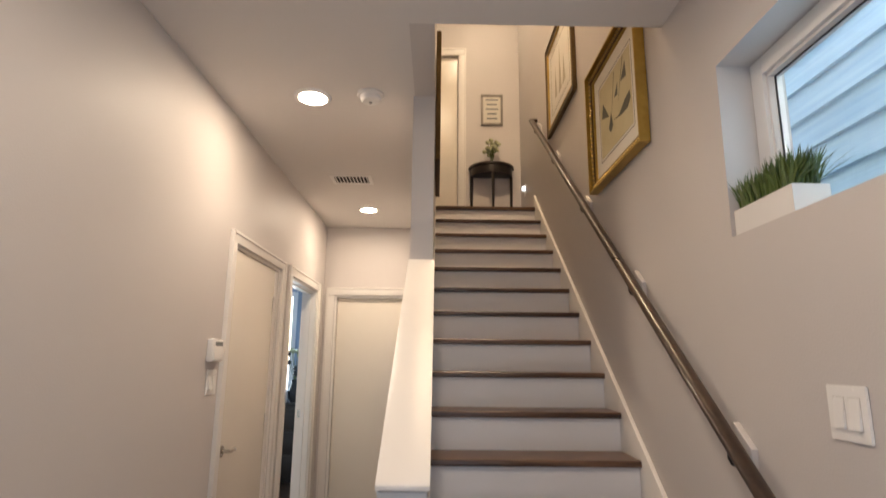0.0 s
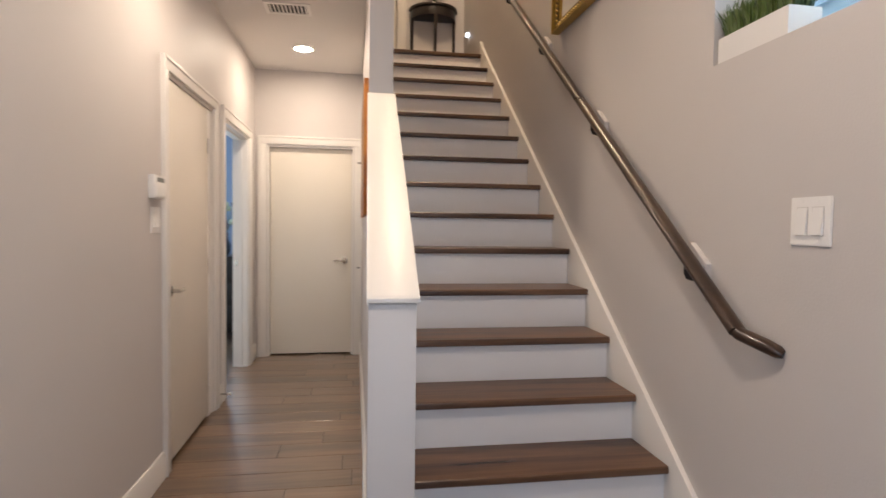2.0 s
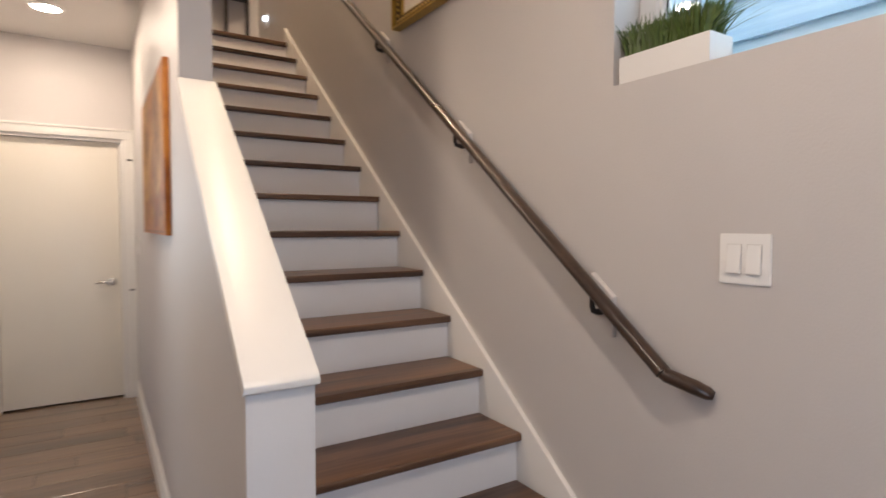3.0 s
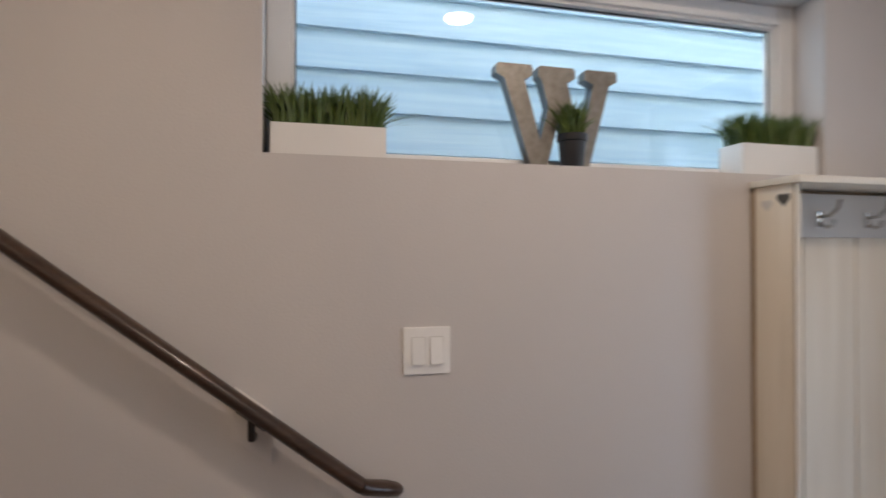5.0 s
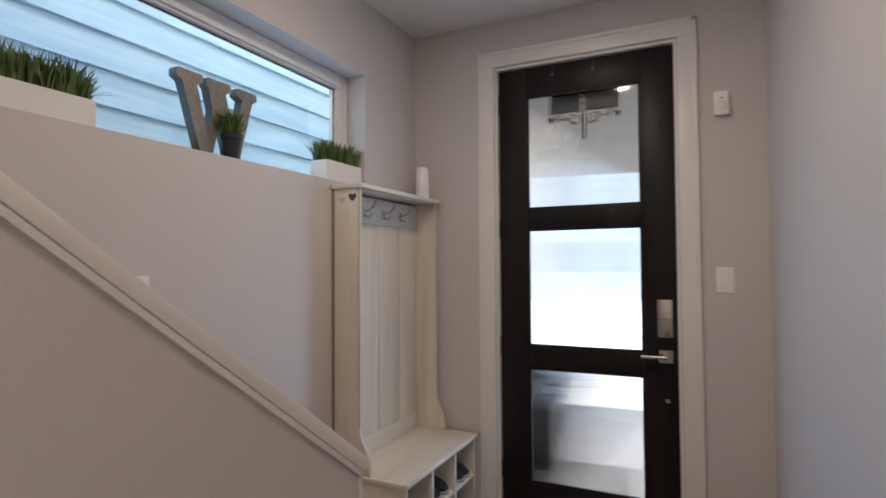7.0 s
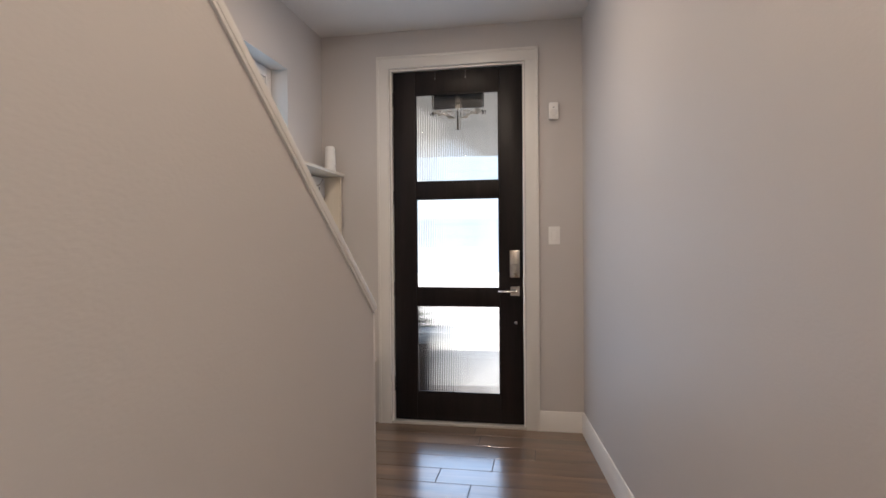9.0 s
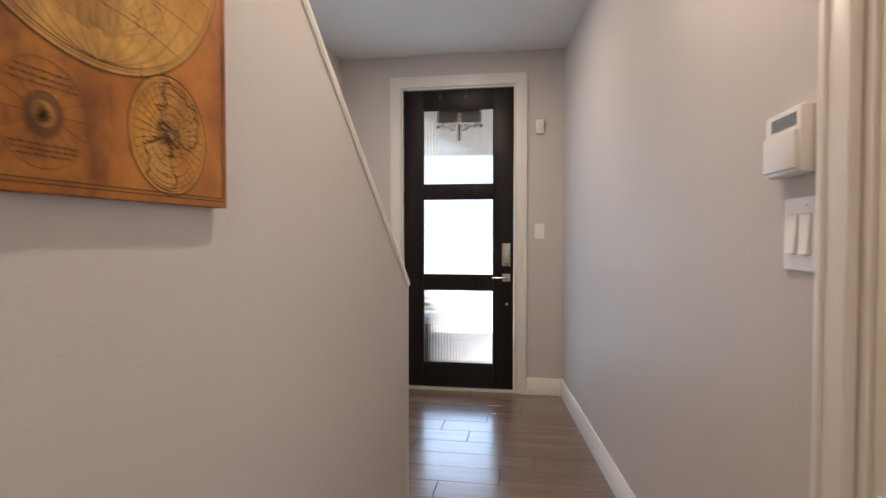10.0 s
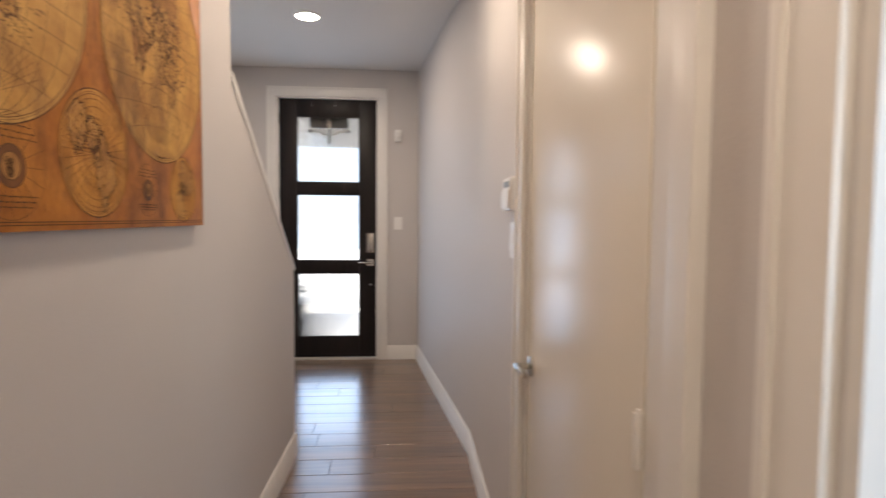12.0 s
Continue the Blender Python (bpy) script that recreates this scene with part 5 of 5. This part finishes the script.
# the large dark landmasses: along, up, half width, half height
CONTINENTS = {(0, 0): (0.385, 0.535, 0.085, 0.135), (0, 1): (0.235, 0.560, 0.070, 0.110), (1, 0): (0.765, 0.545, 0.075, 0.125), (2, 0): (0.555, 0.115, 0.035, 0.060), (2, 1): (0.640, 0.200, 0.030, 0.034), (3, 0): (0.99, 0.12, 0.030, 0.030), (4, 0): (0.130, 0.128, 0.046, 0.032), (4, 1): (0.172, 0.066, 0.038, 0.034)}
rg = random.Random(21)
for gi, (u, v, r) in enumerate(GLOBES):
    g = part("hemisphere", disc(u, v, r, CX - (0.00028 if gi > 2 else 0.0002)), MAPP if r > 0.2 else MAPS, mapc, "paler parchment hemisphere")
    bm = bmesh.new()
    x = CX - 0.0009
    for rr, w in ((r, 0.0022), (r - 0.006, 0.0007), (r - 0.010, 0.0012)):
        ribbon(bm, [p for p in arc(u, v, rr)], w, x)
    part("rim", bm, SEPIA, g, "double inked rim")
    bm = bmesh.new()
    x = CX - 0.0007
    rr = r - 0.011
    for k in range(-4, 5) if r > 0.2 else ():
        t = k / 5
        ribbon(bm, [(mp(u, v)[0] + rr * t * math.cos(radians(b)), mp(u, v)[1] + rr * math.sin(radians(b))) for b in range(-88, 89, 8)], 0.0009, x)
        lim_ = math.sqrt(max(1 - t * t, 0))
        ribbon(bm, [(mp(u, v)[0] + rr * lim_ * q / 10, mp(u, v)[1] + rr * (t - 0.10 * t * (1 - (q / 10) ** 2))) for q in range(-10, 11)], 0.0009, x)
    if r < 0.2:
        c = mp(u, v)
        for q in range(36):
            a = radians(q * 10)
            ribbon(bm, [(c[0] + 0.006 * math.cos(a), c[1] + 0.006 * math.sin(a)), (c[0] + rr * math.cos(a), c[1] + rr * math.sin(a))], 0.0008, x)
        for q in (0.14, 0.24, 0.42, 0.60, 0.80, 0.93):
            ribbon(bm, arc(u, v, rr * q, n=40), 0.0009, x)
    if r > 0.2:
        for q in range(0, 24):
            a = radians(20 + q * 6)
            c = mp(u, v - r * 0.86)
            ribbon(bm, [(c[0] + 0.012 * math.cos(a), c[1] + 0.012 * math.sin(a)), (c[0] + r * 0.5 * math.cos(a), c[1] + r * 0.5 * math.sin(a))], 0.0006, x)
        for q in (0.18, 0.36, 0.52):
            ribbon(bm, arc(u, v - r * 0.86, r * q, 14, 166, 30), 0.0008, x)
    tagged(part("grid_ink", bm, SEPIA, g, "fine inked grid lines"), kind="stuff")
    for k in range(7 if r > 0.2 else 3):
        a, dd = rg.uniform(0, 2 * math.pi), r * rg.uniform(0.10, 0.38)
        ru, rv = r * rg.uniform(0.12, 0.24), r * rg.uniform(0.14, 0.30)
        lu, lv = u + dd * math.cos(a), v + dd * math.sin(a) + r * 0.12
        main = CONTINENTS.get((gi, k))
        if main:
            lu, lv, ru, rv = main
        pts = coast(lu, lv, ru, rv, gi * 7.3 + k * 2.1)
        if main:
            pts = [(p[0] + (p[1] - CZ0 - lv) * 0.12, p[1]) if p[1] > CZ0 + lv else (CY0 + lu + (p[0] - CY0 - lu) * (1 - 0.62 * min((CZ0 + lv - p[1]) / rv, 1)), p[1] - 0.02) for p in pts]
        c = mp(u, v)
        pts = [p if math.hypot(p[0] - c[0], p[1] - c[1]) < r * 0.93 else (c[0] + (p[0] - c[0]) * r * 0.93 / math.hypot(p[0] - c[0], p[1] - c[1]), c[1] + (p[1] - c[1]) * r * 0.93 / math.hypot(p[0] - c[0], p[1] - c[1])) for p in pts]
        ld = part("landmass", prism(pts, "x", CX - 0.00065 - k * 0.00002, CX - 0.0005), LANDD if main and r > 0.2 else LAND, g, "dark brown landmass" if main else "brown-washed landmass")
        bm = bmesh.new()
        ribbon(bm, pts + pts[:1], 0.0030 if r > 0.2 else 0.0022, CX - 0.00095)
        for j in range(0, len(pts), 2 if r > 0.2 else 5):
            p, ln = pts[j], rg.uniform(0.004, 0.014)
            if math.hypot(p[0] - c[0], p[1] - c[1]) < r * 0.88:
                ribbon(bm, [p, (p[0] + (ln if j % 4 else -ln), p[1] + 0.12 * ln)], 0.0007, CX - 0.00097)
        for q in range(110 if r > 0.2 else 16):
            j = rg.randrange(len(pts))
            p, ln = pts[j], rg.uniform(0.004, 0.018)
            f = rg.uniform(0.2, 1.7)
            m0 = (sum(a_[0] for a_ in pts) / len(pts), sum(a_[1] for a_ in pts) / len(pts))
            p = (m0[0] + (p[0] - m0[0]) * f, m0[1] + (p[1] - m0[1]) * f)
            if math.hypot(p[0] - c[0], p[1] - c[1]) < r * 0.88:
                ribbon(bm, [p, (p[0] - ln * 0.9, p[1] + ln * rg.uniform(-0.25, 0.25))], 0.0013, CX - 0.00098)
        tagged(part("coast_ink", bm, SEPIA, ld, "inked coastline and unreadable place marks"), kind="stuff")
for u, v, r in ((0.815, 0.100, 0.082), (0.362, 0.086, 0.060)):
    rs = part("rosette", disc(u, v, r * 0.40, CX - 0.0004), ROSE, mapc, "dark compass rosette")
    part("medallion", disc(u, v, r * 0.25, CX - 0.0006), LANDD, rs, "paler inner disc")
    bm = bmesh.new()
    for k in range(9):
        pts = coast(u + r * rg.uniform(-0.12, 0.12), v + r * rg.uniform(-0.12, 0.12), r * rg.uniform(0.03, 0.08), r * rg.uniform(0.04, 0.11), k * 3.3 + u, 24, 0.5)
        ribbon(bm, pts + pts[:1], 0.0014, CX - 0.0011)
    tagged(part("medallion_ink", bm, SEPIA, rs, "small inked figure"), kind="stuff")
    bm = bmesh.new()
    for rr, w in ((r, 0.0009), (r * 0.40, 0.0016), (r * 0.26, 0.0012)):
        ribbon(bm, arc(u, v, rr), w, CX - 0.0010)
    for q in range(16):
        a = radians(q * 22.5)
        c = mp(u, v)
        ribbon(bm, [(c[0] + r * 0.42 * math.cos(a), c[1] + r * 0.42 * math.sin(a)), (c[0] + r * math.cos(a), c[1] + r * math.sin(a))], 0.0008, CX - 0.0010)
    for row in (0.76, 0.64, 0.52, -0.56, -0.66, -0.76):
        c = mp(u, v + r * row)
        half = r * 0.88 * math.sqrt(1 - row * row)
        q = -half
        while q < half:
            ln = rg.uniform(0.004, 0.012)
            ribbon(bm, [(c[0] + q, c[1]), (c[0] + min(q + ln, half), c[1] + rg.uniform(-0.001, 0.001))], 0.0022, CX - 0.0010)
            q += ln + 0.003
    tagged(part("rose_ink", bm, SEPIA, rs, "inked ring, rays and unreadable lines of writing"), kind="stuff")
bm = bmesh.new()
for k in range(200):
    u_, v_ = rg.gauss(0.42, 0.16), rg.uniform(0.02, 0.68)
    if 0.02 < u_ < 1.12:
        c, ln = mp(u_, v_), rg.uniform(0.004, 0.030)
        ribbon(bm, [c, (c[0] + rg.uniform(-0.004, 0.004), min(c[1] + ln, CZ1 - 0.004))], rg.uniform(0.0005, 0.0014), CX - 0.00115)
tagged(part("age_streak", bm, SEPIA, mapc, "fine dark age streaks"), kind="stuff")
bm = bmesh.new()
for off in (0.010, 0.015):
    q = [(CY0 + off, CZ0 + off), (CY1 - off, CZ0 + off), (CY1 - off, CZ1 - off), (CY0 + off, CZ1 - off)]
    for k in range(4):
        ribbon(bm, [q[k], q[(k + 1) % 4]], 0.0016, CX - 0.0008)
part("border_line", bm, SEPIA, mapc, "thin inked border")


# ---- landing ----
TX, TY = 0.88, BW - 0.01
tb = thing("half_moon_table", (TX, TY - 0.15, UPZ), "dark half-moon console table on the landing", "console table")
half = [(TX + 0.245 * math.cos(radians(a)), TY - 0.245 * math.sin(radians(a))) for a in range(0, 181, 9)]
part("tabletop", prism(half, "z", 3.385, 3.408, 0.004), DARKW, tb)
inner = [(TX + 0.225 * math.cos(radians(a)), TY - 0.225 * math.sin(radians(a))) for a in range(0, 181, 9)]
part("apron", prism(inner, "z", 3.300, 3.385, 0.002), DARKW, tb)
for a in (8, 90, 172):
    lx, ly = TX + 0.212 * math.cos(radians(a)), TY - 0.008 - 0.205 * math.sin(radians(a))
    part("leg", tube([(lx, ly, 3.30), (lx, ly, 3.0), (lx, ly, UPZ)], [0.017, 0.014, 0.010], 8), DARKW, tb)
vs_ = thing("glass_vase", (TX, TY - 0.11, 3.408), "small glass vase of pale green blooms on the console table", "vase")
part("vase", lathe([(0.022, 0), (0.026, 0.02), (0.020, 0.06), (0.028, 0.11)], TX, TY - 0.11, 3.409, 20), CLEAR, vs_)
rg = random.Random(4)
for k in range(22):
    a, e = rg.uniform(0, 6.28), rg.uniform(0.0, 1.0)
    px, py, pz = TX + 0.095 * e * math.cos(a), TY - 0.11 + 0.075 * e * math.sin(a), 3.408 + rg.uniform(0.17, 0.29) - 0.05 * e
    part("stem", tube([(TX, TY - 0.11, 3.42), (TX + (px - TX) * 0.3, TY - 0.11, 3.52), (px, py, pz)], 0.0022, 6), LEAF, vs_)
    bm = bmesh.new()
    bmesh.ops.create_icosphere(bm, subdivisions=2, radius=0.022, matrix=pose(px, py, pz))
    for v in bm.verts:
        v.co += 0.010 * noise.noise_vector(v.co * 70)
    part("bloom", bm, FLOWER, vs_)
sg = thing("wall_sign", (0.895, BW, 3.90), "small framed cream sign with lines of dark writing", "sign")
part("frame", boxes((0.775, 1.015, BW - 0.022, BW - 0.001, 3.905, 3.930), (0.775, 1.015, BW - 0.022, BW - 0.001, 4.240, 4.265), (0.775, 0.800, BW - 0.022, BW - 0.001, 3.930, 4.240), (0.990, 1.015, BW - 0.022, BW - 0.001, 3.930, 4.240), bevel=0.002), SIGNF, sg, "grey weathered wood frame")
bd = part("board", boxes((0.800, 0.990, BW - 0.014, BW - 0.002, 3.930, 4.240)), CREAM, sg)
for k, (a, b) in enumerate(((0.825, 0.962), (0.838, 0.950), (0.826, 0.965), (0.842, 0.948), (0.838, 0.955))):
    part("writing_bar", boxes((a, b, BW - 0.0155, BW - 0.0138, 4.195 - k * 0.055, 4.212 - k * 0.055)), GREYP, bd, "plain bar for unreadable writing")
nl = thing("night_light", (XR, 5.62, 3.08), "small glowing plug-in night light on the landing wall", "night light")
part("outlet_plate", boxes((XR - 0.006, XR, 5.585, 5.655, 3.03, 3.145), bevel=0.002), PLATE, nl)
part("lamp_head", boxes((XR - 0.030, XR - 0.006, 5.606, 5.634, 3.09, 3.125), bevel=0.004), NIGHT, nl, "bluish glowing head")


# ---- floor tiles ----
TW, TL, GAP = 0.183, 1.20, 0.0036
JOINTS = [-0.05, 0.23, 0.04, 0.35, -0.37, -0.19, 0.12, 0.07, -0.28]
full = None
row = 0
y = 0.24 - 4 * TW
while y < 5.80:
    x_end = XR if y < 1.80 else 0.24
    x = JOINTS[(row - 4) % 9] - 2 * TL
    while x < x_end:
        a, b = max(x, -0.92), min(x + TL, x_end)
        if b - a > 0.02:
            whole = abs((b - a) - TL) < 1e-4
            if whole and full:
                ob = new("tile", full)
            else:
                bm = boxes((-(b - a) / 2 + GAP / 2, (b - a) / 2 - GAP / 2, -TW / 2 + GAP / 2, TW / 2 - GAP / 2, -0.006, 0))
                top = [e for e in bm.edges if all(v.co.z > -0.001 for v in e.verts)]
                bmesh.ops.bevel(bm, geom=top, offset=0.0012, segments=1, affect="EDGES")
                ob = link("tile", bm, TILE, smooth=False)
                if whole:
                    full = ob.data
            ob.location = ((a + b) / 2, y + TW / 2, 0.0)
            ob.parent = floor
        x += TL
    y, row = y + TW, row + 1
